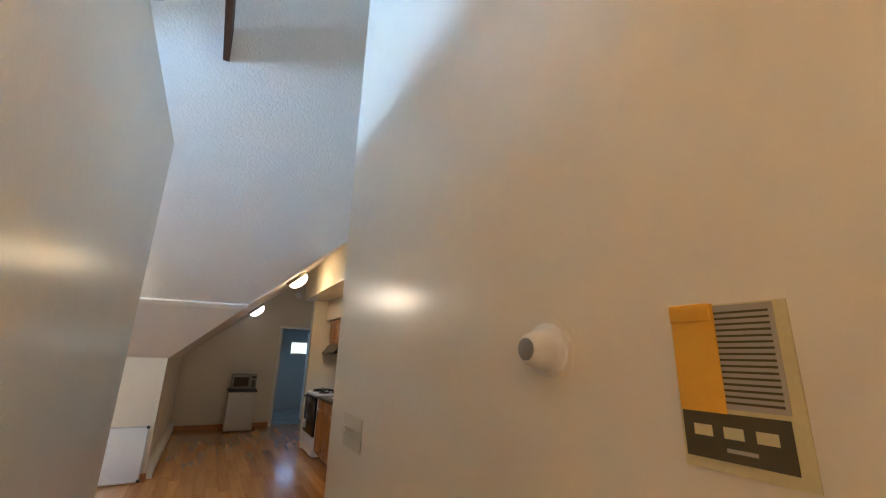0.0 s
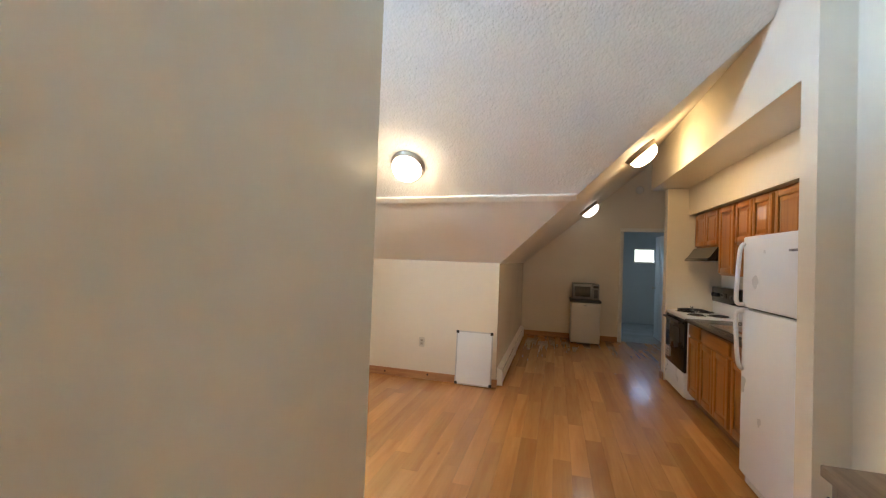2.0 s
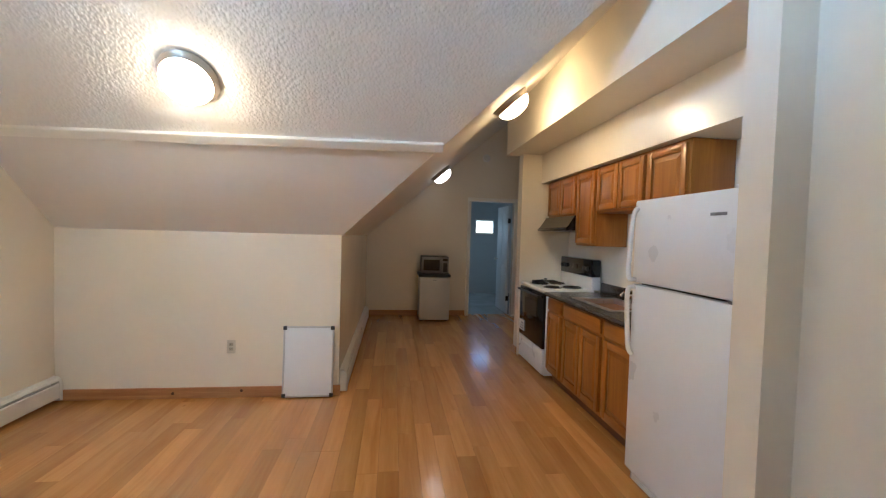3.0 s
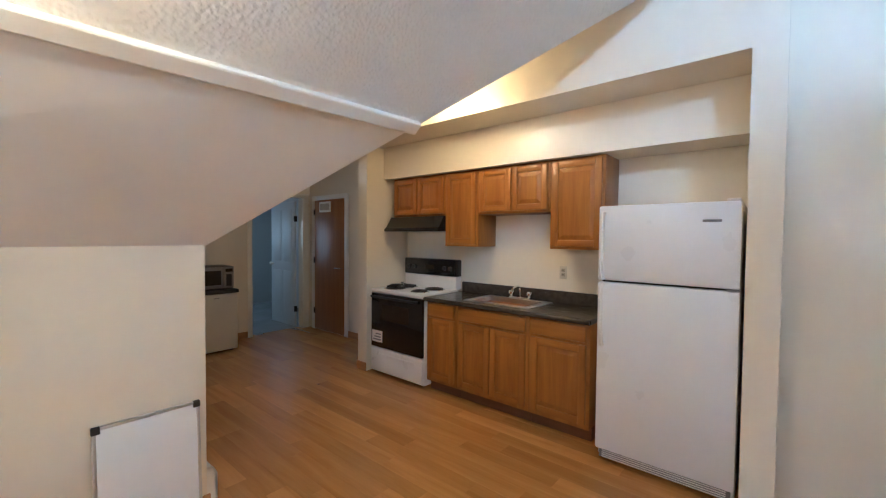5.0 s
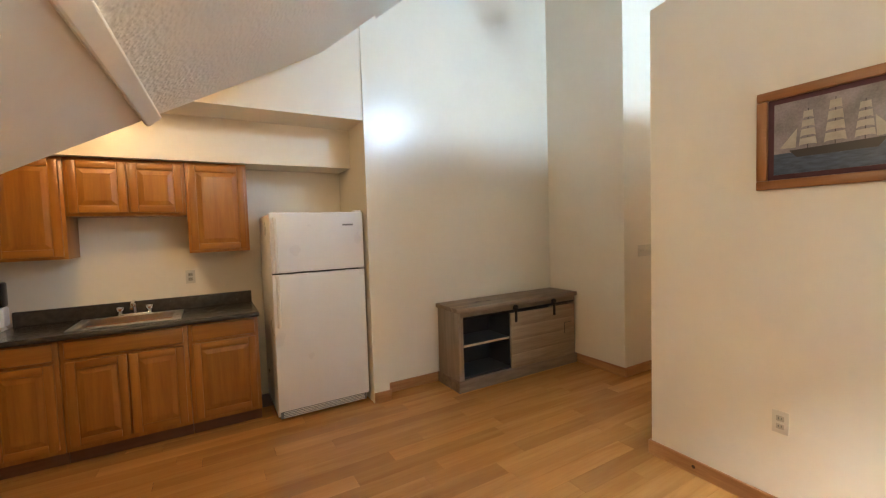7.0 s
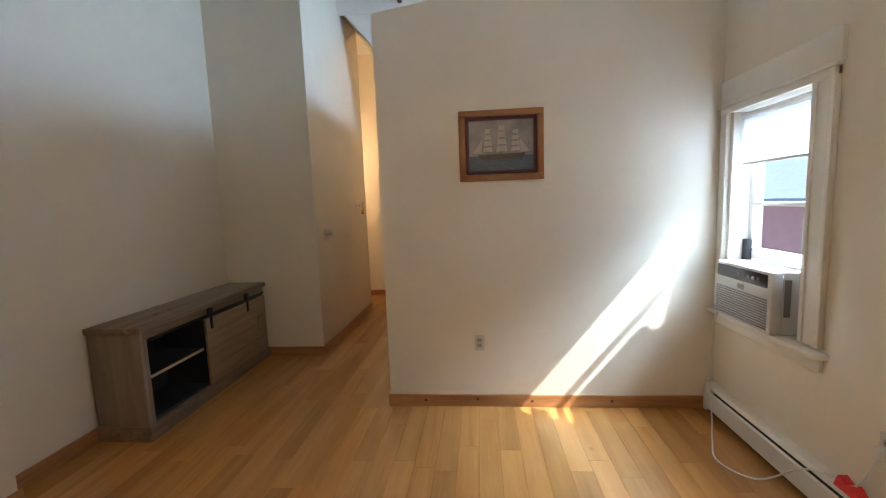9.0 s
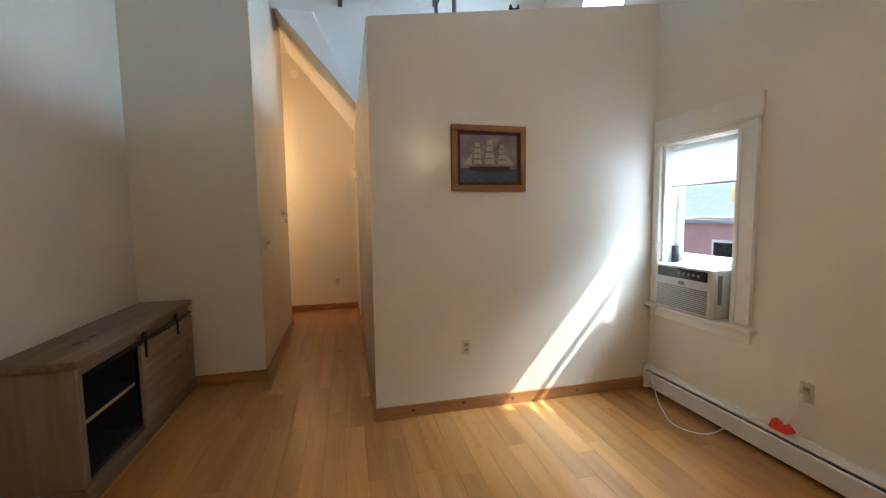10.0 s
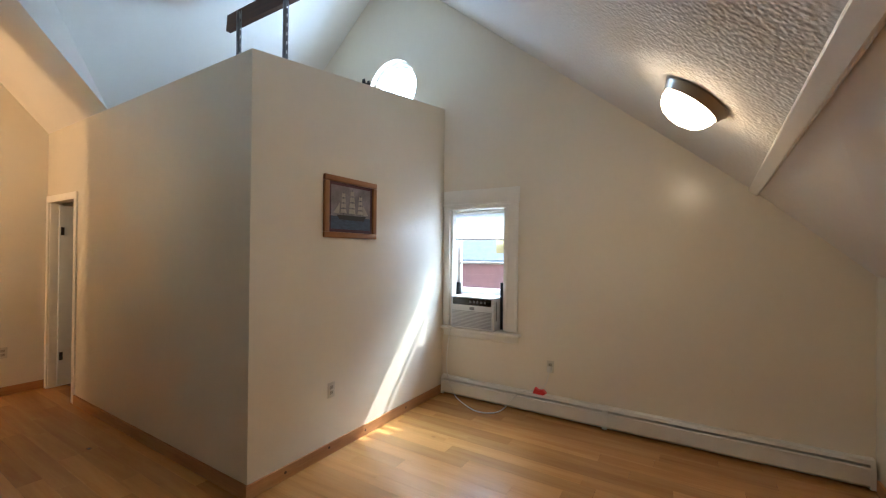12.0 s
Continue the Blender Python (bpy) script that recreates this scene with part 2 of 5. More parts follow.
shade_tree = SHADE_CLOTH.node_tree
light_through = shade_tree.nodes.new("ShaderNodeBsdfTranslucent")
light_through.inputs["Color"].default_value = (0.85, 0.86, 0.88, 1)
cloth_mix = shade_tree.nodes.new("ShaderNodeMixShader")
cloth_mix.inputs[0].default_value = 0.6
shade_tree.links.new(shade_tree.nodes["Principled BSDF"].outputs[0], cloth_mix.inputs[1])
shade_tree.links.new(light_through.outputs[0], cloth_mix.inputs[2])
shade_tree.links.new(cloth_mix.outputs[0], shade_tree.nodes["Material Output"].inputs["Surface"])


# ---- mesh helpers ----
def hexa(bm, v):
    """Eight corners: bottom four, then top four, both counter-clockwise."""
    q = [bm.verts.new(c) for c in v]
    for f in ((3, 2, 1, 0), (4, 5, 6, 7), (0, 1, 5, 4), (1, 2, 6, 5), (2, 3, 7, 6), (3, 0, 4, 7)):
        bm.faces.new([q[i] for i in f])


def box(bm, lo, hi, bevel=0.0, seg=2):
    b = bmesh.new()
    (x0, y0, z0), (x1, y1, z1) = lo, hi
    hexa(b, [(x0, y0, z0), (x1, y0, z0), (x1, y1, z0), (x0, y1, z0), (x0, y0, z1), (x1, y0, z1), (x1, y1, z1), (x0, y1, z1)])
    if bevel:
        bmesh.ops.bevel(b, geom=b.edges[:], offset=bevel, segments=seg, profile=0.5, affect="EDGES")
    merge(bm, b)


def merge(bm, b, m=None):
    if m is not None:
        bmesh.ops.transform(b, matrix=m, verts=b.verts)
    me = bpy.data.meshes.new("tmp")
    b.to_mesh(me)
    b.free()
    bm.from_mesh(me)
    bpy.data.meshes.remove(me)


def prism(bm, pts, axis, a, c):
    """A polygon (in the two other axes, in order) drawn out along axis from a to c."""
    def at(p, d):
        return {"x": (d, p[0], p[1]), "y": (p[0], d, p[1]), "z": (p[0], p[1], d)}[axis]
    one = [bm.verts.new(at(p, a)) for p in pts]
    two = [bm.verts.new(at(p, c)) for p in pts]
    k = len(pts)
    bm.faces.new(one)
    bm.faces.new(two[::-1])
    for i in range(k):
        bm.faces.new((one[i], two[i], two[(i + 1) % k], one[(i + 1) % k]))
    bmesh.ops.recalc_face_normals(bm, faces=bm.faces[:])


def lathe(bm, profile, m, seg=40):
    """Turn (radius, height) pairs round the local z axis, then pose by m."""
    b = bmesh.new()
    rings = []
    for r, h in profile:
        if r < 1e-5:
            rings.append([b.verts.new((0, 0, h))])
        else:
            rings.append([b.verts.new((r * math.cos(2 * math.pi * i / seg), r * math.sin(2 * math.pi * i / seg), h)) for i in range(seg)])
    for p, q in zip(rings, rings[1:]):
        for i in range(seg):
            j = (i + 1) % seg
            vs = [p[i % len(p)], p[j % len(p)], q[j % len(q)], q[i % len(q)]]
            vs = list(dict.fromkeys(vs))
            if len(vs) > 2:
                b.faces.new(vs)
    bmesh.ops.recalc_face_normals(b, faces=b.faces[:])
    merge(bm, b, m)


def tube(bm, pts, r, seg=10):
    """A round bar along a smooth line of points."""
    pts = [Vector(p) for p in pts]
    rings = []
    for i, p in enumerate(pts):
        d = (pts[min(i + 1, len(pts) - 1)] - pts[max(i - 1, 0)]).normalized()
        side = d.orthogonal().normalized() if i == 0 else (rings_side - d * rings_side.dot(d)).normalized()
        rings_side = side
        up = d.cross(side)
        rings.append([bm.verts.new(p + r * (math.cos(2 * math.pi * k / seg) * side + math.sin(2 * math.pi * k / seg) * up)) for k in range(seg)])
    for a, c in zip(rings, rings[1:]):
        for k in range(seg):
            bm.faces.new((a[k], a[(k + 1) % seg], c[(k + 1) % seg], c[k]))
    bm.faces.new(rings[0][::-1])
    bm.faces.new(rings[-1])


def spline(ctrl, n=8):
    """Catmull-Rom points through the control points."""
    c = [Vector(p) for p in ctrl]
    c = [2 * c[0] - c[1], *c, 2 * c[-1] - c[-2]]
    out = []
    for i in range(1, len(c) - 2):
        for k in range(n):
            t = k / n
            out.append(0.5 * (2 * c[i] + (c[i + 1] - c[i - 1]) * t + (2 * c[i - 1] - 5 * c[i] + 4 * c[i + 1] - c[i + 2]) * t * t + (3 * c[i] - c[i - 1] - 3 * c[i + 1] + c[i + 2]) * t ** 3))
    return out + [c[-2]]


def link_mesh(name, bm, material, smooth=False):
    me = bpy.data.meshes.new(name)
    bm.to_mesh(me)
    bm.free()
    me.materials.append(material)
    ob = new(name, me)
    if smooth:
        for p in me.polygons:
            p.use_smooth = True
        me.set_sharp_from_angle(angle=radians(35))
    return ob


def part(name, bm, material, parent, label="", smooth=True):
    ob = link_mesh(name, bm, material, smooth)
    ob.parent = parent
    ob.matrix_parent_inverse = parent.matrix_world.inverted()
    return tagged(ob, label) if label else ob


def structure(name, bm, material, label, category):
    return tagged(link_mesh(name, bm, material), label, category, kind="structure")


def thing(name, base, label, category, group="", kind=""):
    ob = new(name)
    ob.location = base
    bpy.context.view_layer.update()
    return tagged(ob, label, category, group, kind)


def bpart(name, lo, hi, material, parent, bevel=0.003, label=""):
    bm = bmesh.new()
    box(bm, lo, hi, bevel)
    return part(name, bm, material, parent, label)


def bstruct(name, lo, hi, material, label, category, bevel=0.0):
    bm = bmesh.new()
    box(bm, lo, hi, bevel)
    return structure(name, bm, material, label, category)


# ---- the plan ----
WIN_X, KNEE_Y, RIDGE_Y = -2.41, 5.754, 1.5
PART_X, PART_Y, PART_TOP = -0.09, 2.333, 2.831
HALL_X, HALL_END, JUT_Y = 0.84, -1.45, 1.30
TV_X, FASCIA_X, BACK_X = 1.83, 1.694, 2.48
NOOK_Y = -0.57
NICHE_Y, KITCHEN_END, FAR_Y, SIDE_X = 3.59, 6.9, 9.3, -0.135


def roof_main(y):
    return 2.071 + 0.84 * (4.98 - y)


def roof_share(x):
    """0 at the kitchen end of the main slope, 1 at the gable."""
    return min(1.0, max(0.0, (0.643 - x) / (0.643 - WIN_X)))


def seam(x):
    """Where the strip runs along the main slope: y and z."""
    s = roof_share(x)
    return 4.98 + 0.12 * s, 2.071 - 0.021 * s


def roof_upper(x, y):
    y0, z0 = seam(x)
    return z0 + (0.84 - 0.012 * roof_share(x)) * (y0 - y)


def roof_lower(x, y):
    y0, z0 = seam(x)
    return z0 - (0.84 + 0.108 * roof_share(x)) * (y - y0)


def roof_back(y):
    return roof_main(RIDGE_Y) - 0.84 * (RIDGE_Y - y)


def roof_passage(x):
    return 1.415 + 0.85 * (x - SIDE_X)


def valley_y(x):
    return 4.98 - (roof_passage(x) - 2.071) / 0.84


def roof(y):
    """The roofline at the gable wall."""
    return max(roof_upper(WIN_X, y), roof_lower(WIN_X, y)) if y > RIDGE_Y else roof_back(y)


def slab(bm, pts, height, thick=0.12):
    """A sloping ceiling over a plan polygon."""
    low = [bm.verts.new((x, y, height(x, y))) for x, y in pts]
    top = [bm.verts.new((x, y, height(x, y) + thick)) for x, y in pts]
    k = len(pts)
    bm.faces.new(low[::-1])
    bm.faces.new(top)
    for i in range(k):
        bm.faces.new((low[i], low[(i + 1) % k], top[(i + 1) % k], top[i]))
    bmesh.ops.recalc_face_normals(bm, faces=bm.faces[:])


# ceilings
bm = bmesh.new()
for x0, x1 in ((-2.61, -1.5), (-1.5, -0.4), (-0.4, 0.643)):
    slab(bm, [(x0, RIDGE_Y), (x1, RIDGE_Y), (x1, seam(x1)[0]), (x0, seam(x0)[0])], roof_upper)
slab(bm, [(0.643, RIDGE_Y), (2.75, RIDGE_Y), (2.75, valley_y(2.75)), (0.643, 4.98)], lambda x, y: roof_main(y))
bmesh.ops.remove_doubles(bm, verts=bm.verts[:], dist=0.0005)
structure("ceiling_main", bm, POPCORN, "cream sprayed popcorn ceiling sloping down to the knee wall", "ceiling")
bm = bmesh.new()
slab(bm, [(SIDE_X, seam(SIDE_X)[0]), (0.643, 4.98), (SIDE_X, valley_y(SIDE_X))], lambda x, y: roof_main(y) if y > 5.5 else roof_lower(x, y))
slab(bm, [(-2.61, seam(-2.61)[0]), (SIDE_X, seam(SIDE_X)[0]), (SIDE_X, valley_y(SIDE_X)), (-2.61, valley_y(SIDE_X) + 0.15)], lambda x, y: roof_main(y) if x > -1 and y > 5.5 else roof_lower(x, y))
structure("ceiling_lower", bm, PAINT_MATT, "smooth cream painted lower part of the sloping ceiling", "ceiling")
bm = bmesh.new()
slab(bm, [(SIDE_X - 0.12, valley_y(SIDE_X)), (SIDE_X, valley_y(SIDE_X)), (2.75, valley_y(2.75)), (2.75, 9.42), (SIDE_X - 0.12, 9.42)], lambda x, y: roof_passage(x))
structure("ceiling_passage", bm, PAINT_MATT, "cream painted ceiling sloping over the kitchen passage", "ceiling")
bm = bmesh.new()
slab(bm, [(-2.61, -1.6), (PART_X - 0.05, -1.6), (PART_X - 0.05, RIDGE_Y), (-2.61, RIDGE_Y)], lambda x, y: roof_back(y))
slab(bm, [(PART_X - 0.05, 0.13), (2.75, 0.13), (2.75, RIDGE_Y), (PART_X - 0.05, RIDGE_Y)], lambda x, y: roof_back(y))
slab(bm, [(PART_X - 0.05, -1.09), (0.37, 0.13), (PART_X - 0.05, 0.13)], lambda x, y: roof_back(y))
structure("ceiling_back", bm, PAINT_MATT, "white painted back slope of the roof over the loft", "ceiling")
bm = bmesh.new()
prism(bm, [(PART_X - 0.01, 2.822), (HALL_X, 3.93), (HALL_X, 4.6), (0.55, 4.2)], "y", HALL_END, 0.13)
box(bm, (HALL_X, HALL_END, 3.95), (1.91, NOOK_Y, 4.1))
structure("ceiling_hall", bm, PAINT_MATT, "cream sloping ceiling over the entry hall", "ceiling")

# gable wall with the sash window and the round window
ROUND_Y, ROUND_Z, ROUND_R = 1.57, 3.53, 0.36
WY0, WY1, WZ0, WZ1 = 2.425, 3.085, 0.74, 2.02
bm = bmesh.new()


def strip(bm, y0, y1, low0, low1, top0, top1):
    a, c = WIN_X - 0.2, WIN_X
    hexa(bm, [(a, y0, low0), (c, y0, low0), (c, y1, low1), (a, y1, low1), (a, y0, top0), (c, y0, top0), (c, y1, top1), (a, y1, top1)])


edge_ys = [-1.6] + [ROUND_Y - ROUND_R * math.cos(math.pi * i / 30) for i in range(31)]
for y0, y1 in zip(edge_ys, edge_ys[1:] + [0]):
    if y0 < ROUND_Y - ROUND_R - 1e-6:
        strip(bm, y0, y1, 0, 0, roof(y0) + 0.1, roof(y1) + 0.1)
    elif y1 > y0:
        h0 = math.sqrt(max(0, ROUND_R ** 2 - (y0 - ROUND_Y) ** 2))
        h1 = math.sqrt(max(0, ROUND_R ** 2 - (y1 - ROUND_Y) ** 2))
        strip(bm, y0, y1, 0, 0, ROUND_Z - h0, ROUND_Z - h1)
        strip(bm, y0, y1, ROUND_Z + h0, ROUND_Z + h1, roof(y0) + 0.1, roof(y1) + 0.1)
strip(bm, ROUND_Y + ROUND_R, WY0, 0, 0, roof(ROUND_Y + ROUND_R) + 0.1, roof(WY0) + 0.1)
strip(bm, WY0, WY1, 0, 0, WZ0, WZ0)
strip(bm, WY0, WY1, WZ1, WZ1, roof(WY0) + 0.1, roof(WY1) + 0.1)
strip(bm, WY1, KNEE_Y + 0.15, 0, 0, roof(WY1) + 0.1, roof(KNEE_Y + 0.15) + 0.1)
bmesh.ops.remove_doubles(bm, verts=bm.verts[:], dist=0.0002)
structure("wall_gable", bm, PAINT, "cream painted gable wall with a window and round attic window", "wall")

# other walls
bm = bmesh.new()
box(bm, (WIN_X, KNEE_Y, 0), (SIDE_X, KNEE_Y + 0.15, 1.43))
box(bm, (SIDE_X - 0.15, KNEE_Y + 0.15, 0), (SIDE_X, FAR_Y + 0.12, 1.43))
structure("wall_knee", bm, PAINT, "low cream knee wall under the sloping ceiling", "wall")
OPEN0, OPEN1, OPEN_Z = 1.70, 2.50, 2.07
bm = bmesh.new()
prism(bm, [(SIDE_X - 0.15, 0), (OPEN0, 0), (OPEN0, roof_passage(OPEN0) + 0.05), (SIDE_X - 0.15, roof_passage(SIDE_X - 0.15) + 0.05)], "y", FAR_Y, FAR_Y + 0.12)
prism(bm, [(OPEN0, OPEN_Z), (OPEN1, OPEN_Z), (OPEN1, roof_passage(OPEN1) + 0.05), (OPEN0, roof_passage(OPEN0) + 0.05)], "y", FAR_Y, FAR_Y + 0.12)
prism(bm, [(OPEN1, 0), (2.75, 0), (2.75, roof_passage(2.75) + 0.05), (OPEN1, roof_passage(OPEN1) + 0.05)], "y", FAR_Y, FAR_Y + 0.12)
structure("wall_far", bm, PAINT, "cream end wall of the passage with a doorway", "wall")
bm = bmesh.new()
box(bm, (2.63, KITCHEN_END + 0.15, 0), (2.75, FAR_Y, 3.85))
structure("wall_passage", bm, PAINT, "cream passage wall beside the brown door", "wall")
bm = bmesh.new()
box(bm, (1.86, KITCHEN_END, 0), (2.75, KITCHEN_END + 0.15, 2.46), 0.004)
box(bm, (BACK_X, JUT_Y, 0), (BACK_X + 0.15, KITCHEN_END, 3.9))
structure("wall_kitchen", bm, PAINT, "cream kitchen wall behind the counter and stove", "wall")
bm = bmesh.new()
prism(bm, [(NICHE_Y, 2.462), (KITCHEN_END + 0.15, 2.462), (KITCHEN_END + 0.15, 3.0), (3.92, 3.0), (NICHE_Y, 3.3)], "x", FASCIA_X, BACK_X)
structure("bulkhead", bm, PAINT, "cream bulkhead above the kitchen under the sloping ceiling", "wall")
bm = bmesh.new()
box(bm, (2.10, NICHE_Y, 2.112), (BACK_X, KITCHEN_END, 2.462))
structure("soffit", bm, PAINT, "cream soffit above the wall cabinets", "wall")
bm = bmesh.new()
prism(bm, [(3.445, 0), (NICHE_Y, 0), (NICHE_Y, roof_main(NICHE_Y) + 0.05), (3.445, roof_main(3.445) + 0.05)], "x", 1.678, BACK_X)
structure("wall_post", bm, PAINT, "cream boxed post beside the refrigerator", "wall")
bm = bmesh.new()
prism(bm, [(JUT_Y, 0), (3.445, 0), (3.445, roof_main(3.445) + 0.05), (RIDGE_Y, roof_main(RIDGE_Y) + 0.05), (JUT_Y, roof_back(JUT_Y) + 0.05)], "x", TV_X, TV_X + 0.2)
structure("wall_alcove", bm, PAINT, "tall cream alcove wall behind the media cabinet", "wall")
bm = bmesh.new()
prism(bm, [(NOOK_Y, 0), (JUT_Y, 0), (JUT_Y, roof_back(JUT_Y) + 0.05), (0.13, roof_back(0.13) + 0.05), (0.13, 4.7), (NOOK_Y, 4.7)], "x", HALL_X, TV_X + 0.2)
box(bm, (1.91, HALL_END - 0.12, 0), (2.03, NOOK_Y, 4.7))
structure("wall_hall", bm, PAINT, "tall cream hall wall ending at the media alcove", "wall")
bm = bmesh.new()
box(bm, (-1.6, HALL_END - 0.12, 0), (1.91, HALL_END, 4.7))
structure("wall_entry", bm, PAINT, "cream end wall of the entry hall", "wall")
bm = bmesh.new()
prism(bm, [(WIN_X, 0), (PART_X, 0), (PART_X, PART_TOP), (WIN_X, PART_TOP + 0.325)], "y", PART_Y - 0.1, PART_Y)
box(bm, (PART_X - 0.1, -0.62, 0), (PART_X, PART_Y - 0.1, PART_TOP), 0.0)
box(bm, (PART_X - 0.1, HALL_END, 2.06), (PART_X, -0.62, PART_TOP))
box(bm, (PART_X - 0.1, HALL_END, 0), (PART_X, -1.38, 2.06))
box(bm, (-0.74, HALL_END, 0), (-0.62, PART_Y - 0.1, PART_TOP - 0.1))
structure("wall_partition", bm, PAINT, "cream free-standing partition open to the roof above", "wall")
# unseen deck, its brown keeps sun bounce off the roof slopes
bm = bmesh.new()
box(bm, (WIN_X, HALL_END, PART_TOP - 0.1), (PART_X - 0.1, PART_Y - 0.1, PART_TOP - 0.03))
structure("ceiling_loft_deck", bm, DECK_BROWN, "unseen loft deck over the partition room, brown to dim bounced light", "ceiling")
bm = bmesh.new()
box(bm, (-2.61, -1.72, 0), (-1.5, -1.6, 3.0))
structure("wall_loft_back", bm, PAINT, "cream back wall under the eaves", "wall")

# far room beyond the doorway
bm = bmesh.new()
box(bm, (1.2, FAR_Y + 0.12, 0), (1.3, 12.2, 2.5))
box(bm, (3.4, FAR_Y + 0.12, 0), (3.5, 12.2, 2.5))
box(bm, (1.2, 12.1, 0), (2.38, 12.2, 2.5))
box(bm, (2.38, 12.1, 0), (2.82, 12.2, 1.52))
box(bm, (2.38, 12.1, 1.84), (2.82, 12.2, 2.5))
box(bm, (2.82, 12.1, 0), (3.4, 12.2, 2.5))
box(bm, (2.75, FAR_Y, 0), (3.5, FAR_Y + 0.12, 2.5))
structure("wall_far_room", bm, BLUE_WALL, "pale blue-grey walls of the room beyond the doorway", "wall")
bstruct("ceiling_far_room", (1.2, FAR_Y + 0.12, 2.5), (3.5, 12.2, 2.6), PAINT_MATT, "white ceiling of the room beyond the doorway", "ceiling")
bstruct("floor_far_room", (1.3, FAR_Y + 0.12, -0.1), (3.4, 12.1, 0.0), TILE, "grey shiny floor of the room beyond the doorway", "floor")
win2 = thing("window_2", (2.62, 12.12, 1.45), "small bright window in the far room", "window", kind="structure")
bpart("window_frame", (2.36, 12.08, 1.49), (2.84, 12.14, 1.53), TRIM, win2)
bpart("window_frame", (2.36, 12.08, 1.83), (2.84, 12.14, 1.87), TRIM, win2)
bpart("pane", (2.38, 12.14, 1.52), (2.82, 12.146, 1.84), PANE, win2, 0).visible_shadow = False


# ---- trim ----
def baseboard(lo, hi, mat_):
    bm = bmesh.new()
    box(bm, lo, hi, 0.004)
    return structure("baseboard", bm, mat_, "honey-stained wooden baseboard along the wall", "baseboard")


BH, BT = 0.092, 0.016
baseboard((WIN_X, PART_Y, 0), (PART_X + BT, PART_Y + BT, BH), BASE_WOOD_X)
baseboard((PART_X, -0.55, 0), (PART_X + BT, PART_Y, BH), BASE_WOOD_Y)
baseboard((HALL_X - BT, JUT_Y, 0), (TV_X, JUT_Y + BT, BH), BASE_WOOD_X)
baseboard((HALL_X - BT, NOOK_Y, 0), (HALL_X, JUT_Y, BH), BASE_WOOD_Y)
baseboard((PART_X, HALL_END, 0), (1.91, HALL_END + BT, BH), BASE_WOOD_X)
baseboard((TV_X - BT, JUT_Y + BT, 0), (TV_X, 3.445, BH), BASE_WOOD_Y)
baseboard((1.662, 3.43, 0), (1.678, NICHE_Y, BH), BASE_WOOD_Y)
baseboard((WIN_X + 0.07, KNEE_Y - BT, 0), (SIDE_X + BT, KNEE_Y, BH), BASE_WOOD_X)
baseboard((SIDE_X, FAR_Y - BT, 0), (OPEN0 - 0.07, FAR_Y, BH), BASE_WOOD_X)
baseboard((2.63 - BT, KITCHEN_END + 0.15, 0), (2.63, 8.26, BH), BASE_WOOD_Y)
baseboard((1.844, KITCHEN_END - 0.0, 0), (1.86, KITCHEN_END + 0.15, BH), BASE_WOOD_Y)

# dark knots in the baseboards
for kx, kz in ((-0.36, 0.05), (-0.75, 0.06), (-1.15, 0.045), (-1.72, 0.05)):
    bm = bmesh.new()
    lathe(bm, [(0.011, 0), (0.008, 0.0008), (0, 0.0008)], pose(kx, PART_Y + BT, kz, -90, 0, 0), 12)
    structure("trim", bm, BEAM_WOOD, "dark knot in the wooden baseboard", "knot")
for kx, kz in ((-0.55, 0.05), (-0.95, 0.06), (-1.5, 0.045)):
    bm = bmesh.new()
    lathe(bm, [(0.013, 0), (0.009, 0.0008), (0, 0.0008)], pose(kx, KNEE_Y - BT, kz, 90, 0, 0), 12)
    structure("trim", bm, BEAM_WOOD, "dark knot in the wooden baseboard", "knot")

# white strip over the seam of the sloping ceiling
b = bmesh.new()
end_a, end_b = Vector((WIN_X, *seam(WIN_X))), Vector((0.655, 4.98, 2.071))
run = (end_b - end_a).normalized()
out = run.cross(Vector((0, 1, -0.84))).normalized()
out = -out if out.z < 0 else out
across = out.cross(run)
box(b, (0, -0.038, -0.026), ((end_b - end_a).length, 0.038, 0.008), 0.009)
bm = bmesh.new()
merge(bm, b, Matrix.Translation(end_a) @ Matrix((run, across, out)).transposed().to_4x4())
structure("trim", bm, TRIM, "white wooden strip over the seam in the sloping ceiling", "trim")


